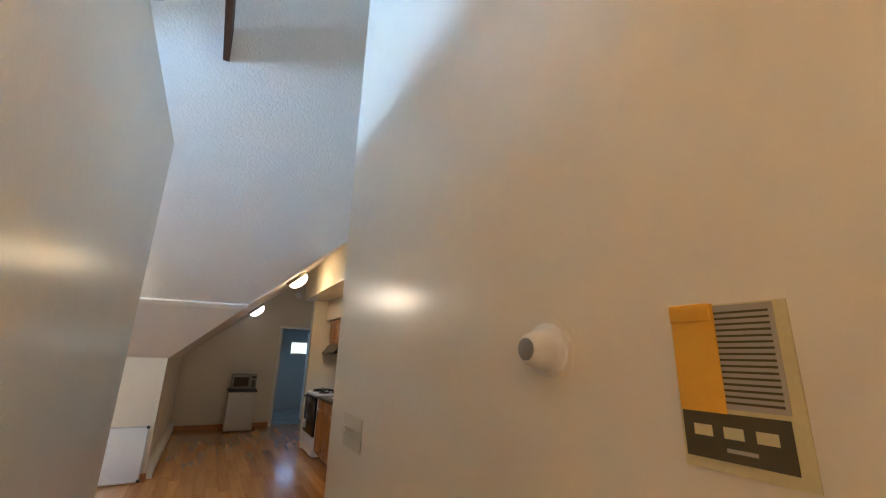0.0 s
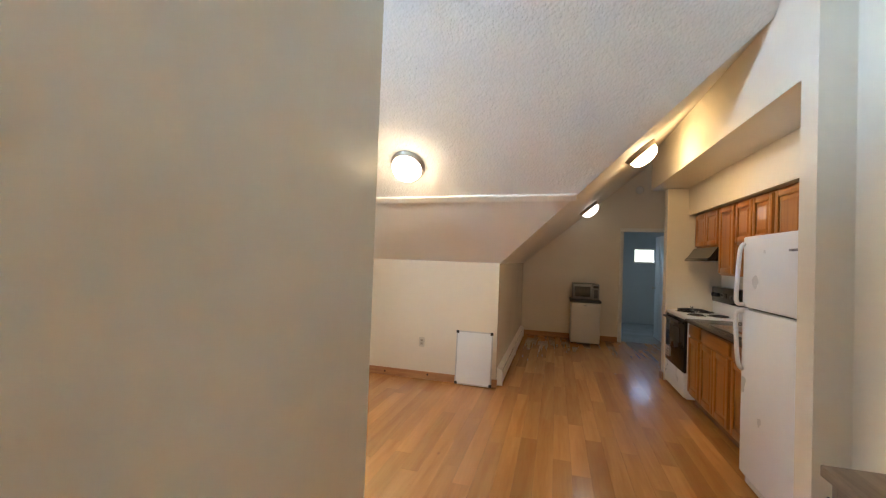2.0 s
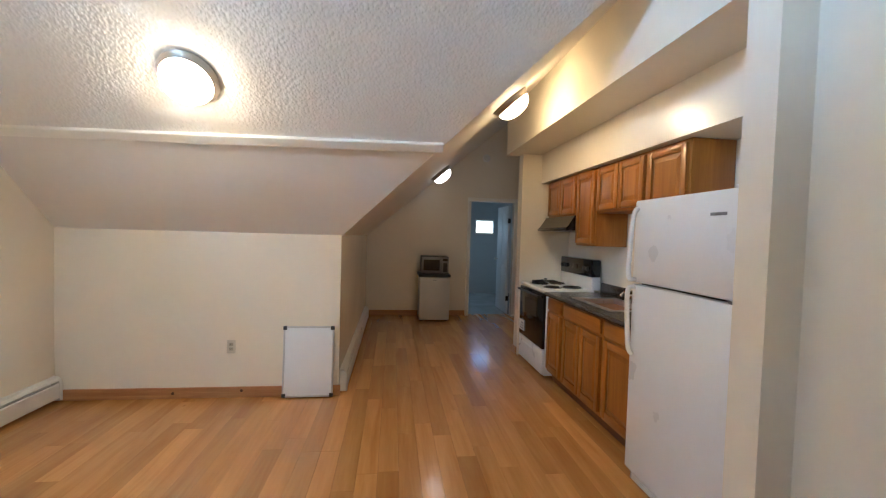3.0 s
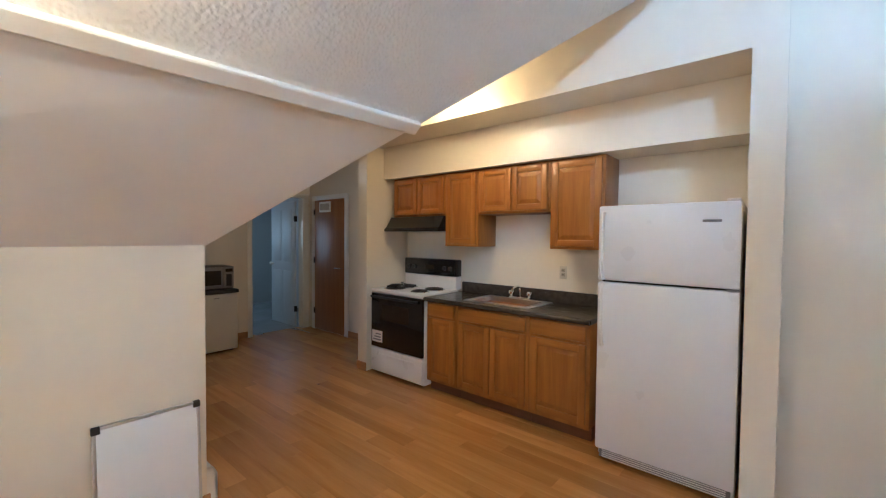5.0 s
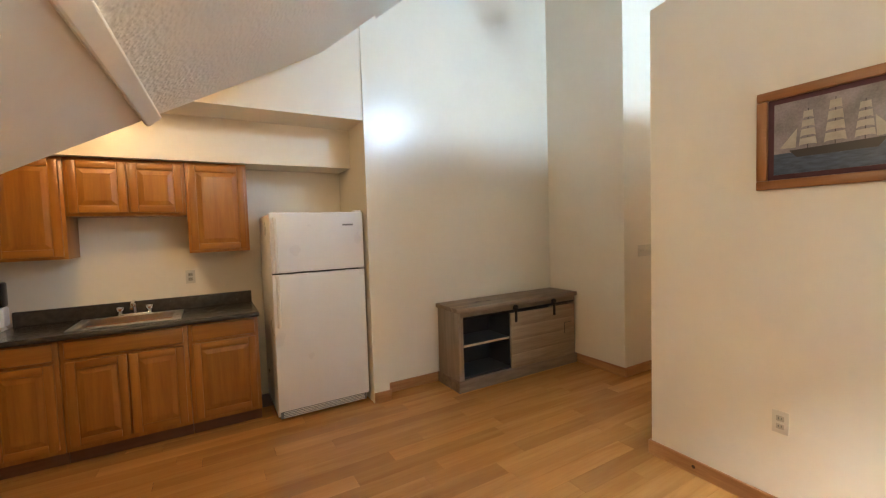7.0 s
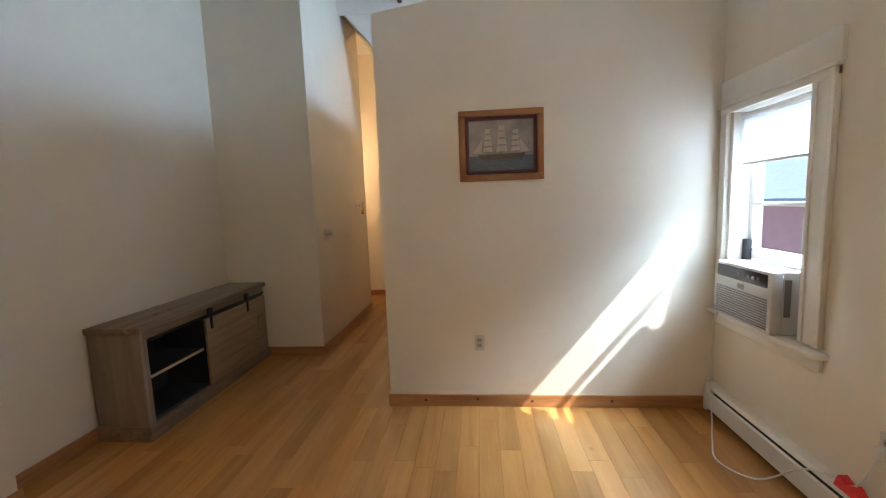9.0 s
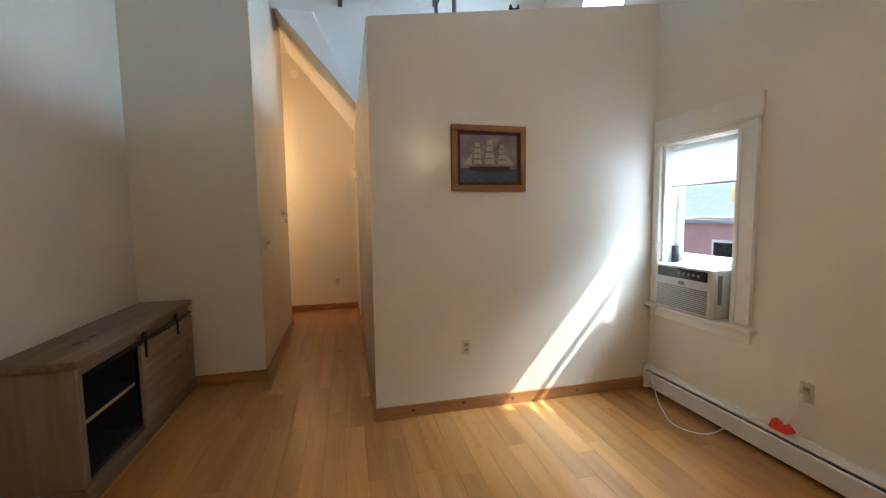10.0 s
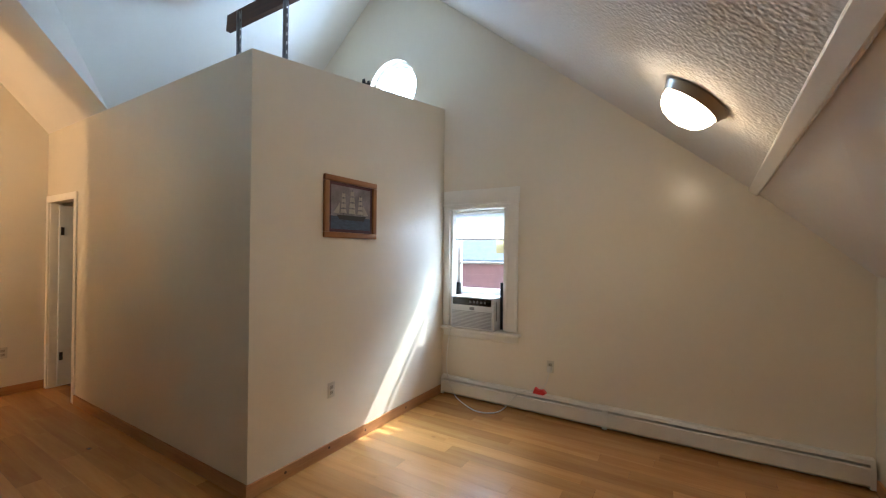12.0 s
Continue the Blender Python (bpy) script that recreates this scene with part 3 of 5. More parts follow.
def heater(axis, fixed, a, c, side):
    """A baseboard heater: back plate, sloping hood, front cover, dark slot, end cap. side: which way it faces."""
    mid = (a + c) / 2
    base = (mid, fixed, 0) if axis == "x" else (fixed, mid, 0)
    h = thing("baseboard_heater", base, "cream enamelled baseboard heater fixed low on the wall", "heater", "baseboard heaters")

    def prof(name, pts, m, s=a, e=c, label=""):
        bm = bmesh.new()
        prism(bm, [(fixed + side * d, z) for d, z in pts], axis, s, e)
        return part(name, bm, m, h, label)
    prof("back_plate", [(0.001, 0.02), (0.008, 0.02), (0.008, 0.205), (0.001, 0.205)], HEATER)
    prof("hood", [(0.008, 0.205), (0.008, 0.197), (0.045, 0.19), (0.058, 0.175), (0.062, 0.178), (0.048, 0.2), (0.02, 0.207)], HEATER)
    prof("cover", [(0.062, 0.035), (0.068, 0.04), (0.068, 0.15), (0.06, 0.16), (0.056, 0.155), (0.06, 0.045)], HEATER)
    # fin block is near black to paint in the shade of the open slot
    prof("fin_pack", [(0.012, 0.05), (0.05, 0.05), (0.05, 0.14), (0.012, 0.14)], LINE, a + 0.05, c - 0.05, "heating fins blackened for the shade in the slot")
    for s, e in ((a, a + 0.03), (c - 0.03, c), ((a + c) / 2 - 0.02, (a + c) / 2 + 0.02)):
        prof("end_cap", [(0.001, 0.015), (0.07, 0.015), (0.07, 0.16), (0.06, 0.185), (0.045, 0.203), (0.001, 0.209)], HEATER, s, e)
    return h


heater("y", WIN_X, 2.36, 5.74, 1)
heater("y", SIDE_X, 5.8, 9.0, 1)

# ---- window ----
win = thing("window_1", (WIN_X, 2.755, WZ0), "cream wooden sash window, half covered by a roller shade", "window", kind="structure")
f = WIN_X
for y0, y1 in ((2.345, 2.425), (3.085, 3.215)):
    bpart("casing", (f, y0, 0.76), (f + 0.018, y1, 2.06), TRIM, win)
bpart("casing_bead", (f + 0.018, 3.185, 0.76), (f + 0.03, 3.215, 2.06), TRIM, win)
bpart("casing_bead", (f + 0.018, 3.085, 0.76), (f + 0.026, 3.11, 2.02), TRIM, win)
bpart("casing_bead", (f + 0.018, 2.40, 0.76), (f + 0.026, 2.425, 2.02), TRIM, win)
bpart("head_casing", (f, 2.345, 2.02), (f + 0.022, 3.215, 2.06), TRIM, win)
bpart("head_bead", (f, 2.338, 2.06), (f + 0.034, 3.225, 2.078), TRIM, win, 0.006)
bpart("head_board", (f, 2.345, 2.078), (f + 0.02, 3.23, 2.225), TRIM, win)
bpart("window_sill", (f - 0.12, 2.34, 0.715), (f + 0.065, 3.25, 0.745), TRIM, win, 0.008)
bpart("apron", (f, 2.36, 0.645), (f + 0.02, 3.22, 0.715), TRIM, win)
for y0, y1 in ((WY0, WY0 + 0.03), (WY1 - 0.03, WY1)):
    bpart("jamb", (f - 0.2, y0, 0.745), (f, y1, 2.02), TRIM, win)
for y0, y1 in ((WY0 + 0.03, WY0 + 0.07), (WY1 - 0.07, WY1 - 0.03)):
    bpart("sash_stile", (f - 0.15, y0, 1.10), (f - 0.115, y1, 2.02), WHITE_PLASTIC, win)
for z0, z1 in ((1.10, 1.165), (1.43, 1.455), (1.98, 2.02)):
    bpart("sash_rail", (f - 0.152, WY0 + 0.03, z0), (f - 0.113, WY1 - 0.03, z1), WHITE_PLASTIC, win)
pane = bpart("pane", (f - 0.135, WY0 + 0.05, 1.15), (f - 0.131, WY1 - 0.05, 2.0), PANE, win, 0)
pane.visible_shadow = False
bpart("label_sticker", (f - 0.13, WY1 - 0.17, 1.55), (f - 0.128, WY1 - 0.08, 1.69), PAPER_CREAM, win, 0, "paper sticker on the glass")

shade = thing("roller_shade", (f - 0.06, 2.755, 2.0), "white translucent roller shade pulled part way down", "blind")
bm = bmesh.new()
box(bm, (f - 0.062, WY0 + 0.035, 1.70), (f - 0.060, WY1 - 0.035, 1.99))
part("cloth", bm, SHADE_CLOTH, shade)
bm = bmesh.new()
tube(bm, [(f - 0.06, WY0 + 0.035, 1.99), (f - 0.06, WY1 - 0.035, 1.99)], 0.02)
part("roller", bm, WHITE_PLASTIC, shade)
bpart("hem_bar", (f - 0.067, WY0 + 0.035, 1.688), (f - 0.055, WY1 - 0.035, 1.706), WHITE_PLASTIC, shade)

ac = thing("air_conditioner", (f, 2.76, 0.75), "white window air conditioner resting on the window sill", "air conditioner")
bpart("housing", (f - 0.42, 2.50, 0.75), (f + 0.03, 2.985, 1.09), AC_WHITE, ac, 0.008)
bpart("front_panel", (f + 0.03, 2.49, 0.752), (f + 0.095, 2.995, 1.095), AC_WHITE, ac, 0.018)
bpart("control_panel", (f + 0.08, 2.515, 1.0), (f + 0.099, 2.97, 1.078), BLACK, ac, 0.01, "glossy black control panel")
for i in range(5):
    bpart("button", (f + 0.098, 2.72 + i * 0.042, 1.03), (f + 0.102, 2.74 + i * 0.042, 1.05), GREY_PLASTIC, ac, 0.001)
bpart("badge", (f + 0.094, 2.72, 0.955), (f + 0.098, 2.775, 0.985), GREY_PLASTIC, ac, 0.001)
for i in range(12):
    bpart("louvre", (f + 0.092, 2.515, 0.775 + i * 0.0145), (f + 0.101, 2.97, 0.783 + i * 0.0145), LOUVRE, ac, 0.001)
for y0, y1 in ((WY0 + 0.03, 2.50), (2.985, WY1 - 0.03)):
    bm = bmesh.new()
    pts = []
    k = 7
    for i in range(k):
        pts.append((f - 0.09 + (0.012 if i % 2 else 0), y0 + (y1 - y0) * i / (k - 1)))
    for i in reversed(range(k)):
        pts.append((f - 0.115 + (0.012 if i % 2 else 0), y0 + (y1 - y0) * i / (k - 1)))
    prism(bm, pts, "z", 0.75, 1.24 if y0 > 2.8 else 1.22)
    part("side_curtain", bm, BLACK_MATT, ac, "black accordion side panel")
bpart("side_vent", (f - 0.01, 2.983, 0.85), (f + 0.022, 2.988, 1.05), GREY_PLASTIC, ac, 0)
cord = thing("power_cord", (f + 0.1, 2.55, 0), "thin white power cord hanging to the wall outlet", "cable")
bm = bmesh.new()
tube(bm, spline([(f + 0.05, 2.50, 0.80), (f + 0.085, 2.47, 0.66), (f + 0.085, 2.44, 0.4), (f + 0.09, 2.46, 0.22), (f + 0.12, 2.56, 0.05), (f + 0.22, 2.75, 0.006), (f + 0.3, 2.95, 0.006), (f + 0.2, 3.12, 0.02), (f + 0.1, 3.25, 0.17), (f + 0.06, 3.36, 0.225), (f + 0.05, 3.46, 0.235), (f + 0.06, 3.53, 0.33), (f + 0.035, 3.55, 0.44)]), 0.0045, 8)
part("wire", bm, CORD, cord)
bpart("plug", (f + 0.006, 3.53, 0.425), (f + 0.05, 3.57, 0.475), CORD, cord, 0.006)
bm = bmesh.new()
prism(bm, [(3.40, 0.208), (3.50, 0.205), (3.53, 0.225), (3.49, 0.26), (3.46, 0.245), (3.42, 0.265)], "x", f + 0.03, f + 0.07)
part("tag", bm, RED, cord, "bright red warning tag on the cord")

rw = thing("window_3", (WIN_X - 0.1, ROUND_Y, ROUND_Z), "round white-framed attic window high in the gable", "window", kind="structure")
bm = bmesh.new()
lathe(bm, [(ROUND_R + 0.001, -0.09), (ROUND_R - 0.035, -0.09), (ROUND_R - 0.04, -0.05), (ROUND_R - 0.02, -0.045), (ROUND_R + 0.001, -0.045)], pose(WIN_X - 0.02, ROUND_Y, ROUND_Z, 0, 90, 0), 60)
part("window_frame", bm, TRIM, rw)
bm = bmesh.new()
lathe(bm, [(0, -0.075), (ROUND_R - 0.03, -0.075), (ROUND_R - 0.03, -0.071), (0, -0.071)], pose(WIN_X - 0.02, ROUND_Y, ROUND_Z, 0, 90, 0), 60)
part("pane", bm, PANE, rw).visible_shadow = False

# neighbouring house and ground outside
bstruct("ground", (-400, -400, -5.3), (400, 400, -5.0), GROUND, "dark asphalt ground outside the house", "ground")
nh = thing("neighbour_house", (-11, 3, -5), "neighbouring house with red siding and a blue-grey roof", "house")
bpart("wall", (-15, -18, -5), (-9.5, 9, 1.2), SIDING_RED, nh, 0)
bm = bmesh.new()
prism(bm, [(-9.2, 1.2), (-9.2, 1.32), (-12.2, 3.0), (-15.3, 1.32), (-15.3, 1.2)], "y", -18.3, 9.3)
part("roof", bm, SIDING_BLUE, nh)
for y in (-12.5, -9.6, -6.4, -3.6, 0.2, 2.6, 5.2):
    w = bpart("window", (-9.5, y, -0.6), (-9.46, y + 0.8, 0.75), TRIM, nh, 0.005)
    bpart("pane", (-9.46, y + 0.07, -0.53), (-9.452, y + 0.73, 0.68), DARK_GLASS, w, 0)
for i in range(24):
    bpart("siding_board", (-9.5, -18, -4.9 + i * 0.25), (-9.485, 9, -4.9 + i * 0.25 + 0.02), SIDING_RED, nh, 0)


# ---- kitchen ----
def raised_door(name, x, y0, y1, z0, z1, parent, m=None, label=""):
    """A cabinet door facing -x: a frame of stiles and rails round a raised panel."""
    m = m or CABINET
    d = bpart(name, (x - 0.012, y0, z0), (x, y1, z1), m, parent, 0.003, label)
    w = 0.052
    for nm, lo, hi, mm in (("stile", (y0, z0), (y0 + w, z1), CABINET), ("stile", (y1 - w, z0), (y1, z1), CABINET),
                           ("rail", (y0 + w, z0), (y1 - w, z0 + w), CABINET_H), ("rail", (y0 + w, z1 - w), (y1 - w, z1), CABINET_H)):
        bpart(nm, (x - 0.025, lo[0], lo[1]), (x - 0.012, hi[0], hi[1]), mm, d, 0.0055)
    bm = bmesh.new()
    a0, a1, c0, c1, g = y0 + w + 0.008, y1 - w - 0.008, z0 + w + 0.008, z1 - w - 0.008, 0.03
    hexa(bm, [(x - 0.012, a1, c0), (x - 0.012, a0, c0), (x - 0.012, a0, c1), (x - 0.012, a1, c1),
              (x - 0.022, a1 - g, c0 + g), (x - 0.022, a0 + g, c0 + g), (x - 0.022, a0 + g, c1 - g), (x - 0.022, a1 - g, c1 - g)])
    bmesh.ops.recalc_face_normals(bm, faces=bm.faces[:])
    part("panel", bm, m, d, smooth=False)
    return d


CF = 1.905


def base_cabinet(y0, y1, doors, drawer, label):
    c = thing("base_cabinet", ((CF + BACK_X) / 2, (y0 + y1) / 2, 0), label, "cabinet", "kitchen base cabinets")
    bpart("body", (CF, y0, 0.1), (BACK_X - 0.004, y1, 0.862), CABINET, c, 0.002)
    bpart("toe_kick", (CF + 0.06, y0, 0), (BACK_X - 0.004, y1, 0.1), DARK_KICK, c, 0.0)
    bpart("drawer_front", (CF - 0.024, y0 + 0.025, 0.732), (CF, y1 - 0.025, 0.85), CABINET_H, c, 0.011)
    n = doors
    wid = (y1 - y0 - 0.05 - 0.012 * (n - 1)) / n
    for i in range(n):
        s = y0 + 0.025 + i * (wid + 0.012)
        raised_door("door", CF, s, s + wid, 0.135, 0.71, c)
    return c


base_cabinet(4.47, 4.95, 1, True, "honey oak base cabinet with one door beside the refrigerator")
base_cabinet(4.954, 5.67, 2, True, "honey oak sink base cabinet with two doors")
base_cabinet(5.674, 6.04, 1, True, "narrow honey oak base cabinet beside the stove")


def wall_cabinet(y0, y1, z0, z1, doors, label):
    c = thing("wall_cabinet", (2.33, (y0 + y1) / 2, z0), label, "cabinet", "kitchen wall cabinets")
    bpart("body", (2.17, y0, z0), (BACK_X - 0.004, y1, z1), CABINET, c, 0.002)
    wid = (y1 - y0 - 0.04 - 0.014 * (doors - 1)) / doors
    for i in range(doors):
        s = y0 + 0.02 + i * (wid + 0.014)
        raised_door("door", 2.17, s, s + wid, z0 + 0.022, z1 - 0.022, c)
    return c


wall_cabinet(4.475, 4.915, 1.385, 2.11, 1, "tall honey oak wall cabinet beside the refrigerator")
wall_cabinet(4.919, 5.64, 1.69, 2.11, 2, "short honey oak wall cabinet above the sink")
wall_cabinet(5.644, 6.045, 1.385, 2.11, 1, "narrow honey oak wall cabinet beside the range hood")
wall_cabinet(6.049, 6.80, 1.69, 2.11, 2, "short honey oak wall cabinet above the range hood")

# worktop with a hole for the sink
top = thing("countertop", (2.18, 5.25, 0.862), "dark brown laminate countertop with a low backsplash", "countertop")
SX0, SX1, SY0, SY1 = 1.99, 2.36, 5.02, 5.62
bm = bmesh.new()
for lo, hi in (((1.865, 4.462), (SX0, 6.045)), ((SX1, 4.462), (BACK_X - 0.03, 6.045)), ((SX0, 4.462), (SX1, SY0)), ((SX0, SY1), (SX1, 6.045))):
    box(bm, (*lo, 0.864), (*hi, 0.902))
part("slab", bm, COUNTER, top)
bm = bmesh.new()
tube(bm, [(1.868, 4.462, 0.883), (1.868, 6.045, 0.883)], 0.019, 12)
part("front_edge", bm, COUNTER, top)
bpart("backsplash", (BACK_X - 0.028, 4.462, 0.864), (BACK_X - 0.004, 6.045, 1.005), COUNTER, top, 0.006)

sink = thing("sink", (2.17, 5.32, 0.75), "stainless steel kitchen sink set in the countertop", "sink")
bm = bmesh.new()
w = 0.03
for lo, hi in (((SX0 - w, SY0 - w), (SX0 + w, SY1 + w)), ((SX1 - w, SY0 - w), (SX1 + w, SY1 + w)), ((SX0 + w, SY0 - w), (SX1 - w, SY0 + w)), ((SX0 + w, SY1 - w), (SX1 - w, SY1 + w))):
    box(bm, (*lo, 0.9025), (*hi, 0.908), 0.002)
part("rim", bm, STEEL, sink)
bm = bmesh.new()
for lo, hi in (((SX0, SY0, 0.72), (SX1, SY1, 0.725)), ((SX0, SY0, 0.72), (SX0 + 0.004, SY1, 0.905)), ((SX1 - 0.004, SY0, 0.72), (SX1, SY1, 0.905)), ((SX0, SY0, 0.72), (SX1, SY0 + 0.004, 0.905)), ((SX0, SY1 - 0.004, 0.72), (SX1, SY1, 0.905))):
    box(bm, lo, hi)
part("bowl", bm, STEEL, sink)
bm = bmesh.new()
lathe(bm, [(0, 0.004), (0.03, 0.004), (0.04, 0.0)], pose(2.18, 5.32, 0.726), 24)
part("drain", bm, CHROME, sink)
tap = thing("faucet", (2.405, 5.32, 0.908), "chrome two-handle kitchen faucet behind the sink", "faucet")
bpart("base_plate", (2.385, 5.21, 0.908), (2.43, 5.43, 0.922), CHROME, tap, 0.006)
bm = bmesh.new()
tube(bm, spline([(2.41, 5.32, 0.92), (2.405, 5.32, 0.99), (2.37, 5.32, 1.02), (2.28, 5.32, 1.01), (2.24, 5.32, 0.975)]), 0.011, 12)
part("spout", bm, CHROME, tap)
for y in (5.225, 5.415):
    bm = bmesh.new()
    lathe(bm, [(0.016, 0), (0.013, 0.018), (0.026, 0.024), (0.03, 0.042), (0.024, 0.056), (0, 0.06)], pose(2.41, y, 0.92), 20)
    part("handle", bm, CHROME, tap)

# stove
st = thing("stove", (2.15, 6.42, 0), "white electric stove with a black oven door", "stove")
S0, S1, SF = 6.055, 6.815, 1.865
bpart("body", (SF + 0.02, S0, 0.03), (2.44, S1, 0.885), WHITE_ENAMEL, st, 0.004)
bpart("cooktop", (SF - 0.005, S0 - 0.004, 0.885), (2.40, S1 + 0.004, 0.918), WHITE_ENAMEL, st, 0.01)
bpart("backguard_base", (2.36, S0, 0.918), (2.46, S1, 1.055), WHITE_ENAMEL, st, 0.01)
bpart("control_panel", (2.35, S0, 1.055), (2.46, S1, 1.235), BLACK, st, 0.014, "glossy black control panel")
bpart("clock", (2.347, 6.36, 1.12), (2.352, 6.5, 1.17), DARK_GLASS, st, 0.001)
for y in (6.12, 6.2, 6.66, 6.74):
    bm = bmesh.new()
    lathe(bm, [(0.024, 0), (0.022, 0.02), (0.015, 0.025), (0, 0.025)], pose(2.35, y, 1.14, 0, -90, 0), 18)
    part("knob", bm, BLACK_MATT, st)
od = bpart("oven_door", (SF - 0.012, S0 + 0.005, 0.305), (SF + 0.02, S1 - 0.005, 0.875), BLACK, st, 0.006, "glossy black oven door")
bpart("window", (SF - 0.0145, 6.24, 0.60), (SF - 0.0125, 6.63, 0.765), DARK_GLASS, od, 0.0)
bm = bmesh.new()
tube(bm, [(SF - 0.05, S0 + 0.05, 0.845), (SF - 0.05, S1 - 0.05, 0.845)], 0.013, 12)
for y in (S0 + 0.07, S1 - 0.07):
    tube(bm, [(SF - 0.05, y, 0.845), (SF - 0.01, y, 0.845)], 0.01, 8)
part("handle", bm, BLACK_MATT, od)
bpart("sticker", (SF - 0.0165, 6.63, 0.36), (SF - 0.0125, 6.79, 0.48), WHITE_PLASTIC, od, 0, "white paper sticker")
for i in range(3):
    bpart("sticker_bar", (SF - 0.0185, 6.65, 0.38 + i * 0.03), (SF - 0.0168, 6.77 - 0.02 * i, 0.392 + i * 0.03), GREY_PLASTIC, od, 0)
dr = bpart("drawer", (SF - 0.01, S0 + 0.003, 0.045), (SF + 0.02, S1 - 0.003, 0.295), WHITE_ENAMEL, st, 0.006)
bpart("pull_lip", (SF - 0.018, S0 + 0.1, 0.215), (SF - 0.009, S1 - 0.1, 0.245), WHITE_ENAMEL, dr, 0.004)
for (x, y), r in zip(((2.02, 6.25), (2.02, 6.62), (2.24, 6.25), (2.24, 6.62)), (0.075, 0.095, 0.095, 0.075)):
    bm = bmesh.new()
    lathe(bm, [(r + 0.02, 0.0), (r + 0.018, 0.006), (r, 0.004), (0, 0.001)], pose(x, y, 0.918), 30)
    bn = part("burner", bm, CHROME, st, "chrome drip bowl with a black coil")
    for j in range(3):
        bm = bmesh.new()
        rr = r * (0.35 + 0.3 * j)
        tube(bm, [(x + rr * math.cos(a * 0.2618), y + rr * math.sin(a * 0.2618), 0.928) for a in range(25)], 0.0055, 8)
        part("coil", bm, IRON, bn)
tr = thing("burner_grate", (2.05, 6.6, 0.935), "black iron grate lying on the stove top", "grate")
bm = bmesh.new()
for i in range(6):
    a = i * math.pi / 6
    d = Vector((math.cos(a), math.sin(a), 0)) * (0.14 + 0.02 * (i % 2))
    c = Vector((2.08, 6.58, 0.945))
    tube(bm, [c - d, c - d * 0.4 + Vector((0, 0, 0.01)), c + d * 0.4 + Vector((0, 0, 0.01)), c + d], 0.009, 8)
part("bars", bm, IRON, tr)
bm = bmesh.new()
lathe(bm, [(0.02, 0), (0.03, 0.012), (0.012, 0.02), (0.018, 0.035), (0, 0.04)], pose(2.06, 6.55, 0.955), 16)
part("cap", bm, CHROME, tr)

hood = thing("range_hood", (2.25, 6.42, 1.54), "black range hood under the wall cabinet", "range hood")
bm = bmesh.new()
prism(bm, [(BACK_X - 0.004, 1.688), (2.15, 1.688), (2.08, 1.58), (2.06, 1.565), (2.06, 1.535), (BACK_X - 0.004, 1.535)], "y", 6.05, 6.83)
part("shell", bm, BLACK, hood)
bpart("front_lip", (2.05, 6.045, 1.53), (2.08, 6.835, 1.56), BLACK, hood, 0.004)
bpart("filter", (2.08, 6.15, 1.528), (2.4, 6.73, 1.534), STEEL, hood, 0.0)

# refrigerator
fr = thing("refrigerator", (2.08, 3.985, 0), "white top-freezer refrigerator standing beside the counter", "refrigerator")
F0, F1, FX = 3.612, 4.368, 1.735
bpart("body", (FX + 0.065, F0 + 0.004, 0.03), (2.44, F1 - 0.004, 1.672), WHITE_ENAMEL, fr, 0.006)
fd = bpart("freezer_door", (FX, F0, 1.205), (FX + 0.06, F1, 1.685), WHITE_ENAMEL, fr, 0.012)
ld = bpart("fridge_door", (FX, F0, 0.09), (FX + 0.06, F1, 1.192), WHITE_ENAMEL, fr, 0.012)
bpart("gasket", (FX + 0.058, F0 + 0.012, 0.1), (FX + 0.067, F1 - 0.012, 1.675), LINE, fr, 0)
bpart("grille", (FX + 0.03, F0 + 0.02, 0.025), (FX + 0.06, F1 - 0.02, 0.085), GREY_PLASTIC, fr, 0.003)
for i in range(4):
    bpart("grille_slat", (FX + 0.024, F0 + 0.04, 0.032 + i * 0.013), (FX + 0.032, F1 - 0.04, 0.038 + i * 0.013), WHITE_PLASTIC, fr, 0.001)
bpart("hinge_cover", (FX + 0.01, F0 + 0.01, 1.685), (FX + 0.09, F0 + 0.07, 1.70), WHITE_PLASTIC, fr, 0.004)
bpart("hinge", (FX - 0.004, F0 + 0.0, 1.192), (FX + 0.05, F0 + 0.06, 1.205), GREY_PLASTIC, fr, 0.001)
bpart("badge", (FX - 0.003, F0 + 0.09, 1.572), (FX + 0.001, F0 + 0.18, 1.586), GREY_PLASTIC, fd, 0.001)
for door, z0, z1, tip in ((fd, 1.22, 1.64, 1), (ld, 0.78, 1.18, -1)):
    bm = bmesh.new()
    y = F1 - 0.035
    if tip > 0:
        pts = spline([(FX - 0.005, y, z1), (FX - 0.03, y, z1 - 0.05), (FX - 0.045, y, z0 + 0.15), (FX - 0.045, y, z0 + 0.02), (FX - 0.005, y, z0)])
    else:
        pts = spline([(FX - 0.005, y, z1), (FX - 0.045, y, z1 - 0.02), (FX - 0.045, y, z1 - 0.15), (FX - 0.03, y, z0 + 0.05), (FX - 0.005, y, z0)])
    tube(bm, pts, 0.014, 12)
    part("handle", bm, WHITE_PLASTIC, door)


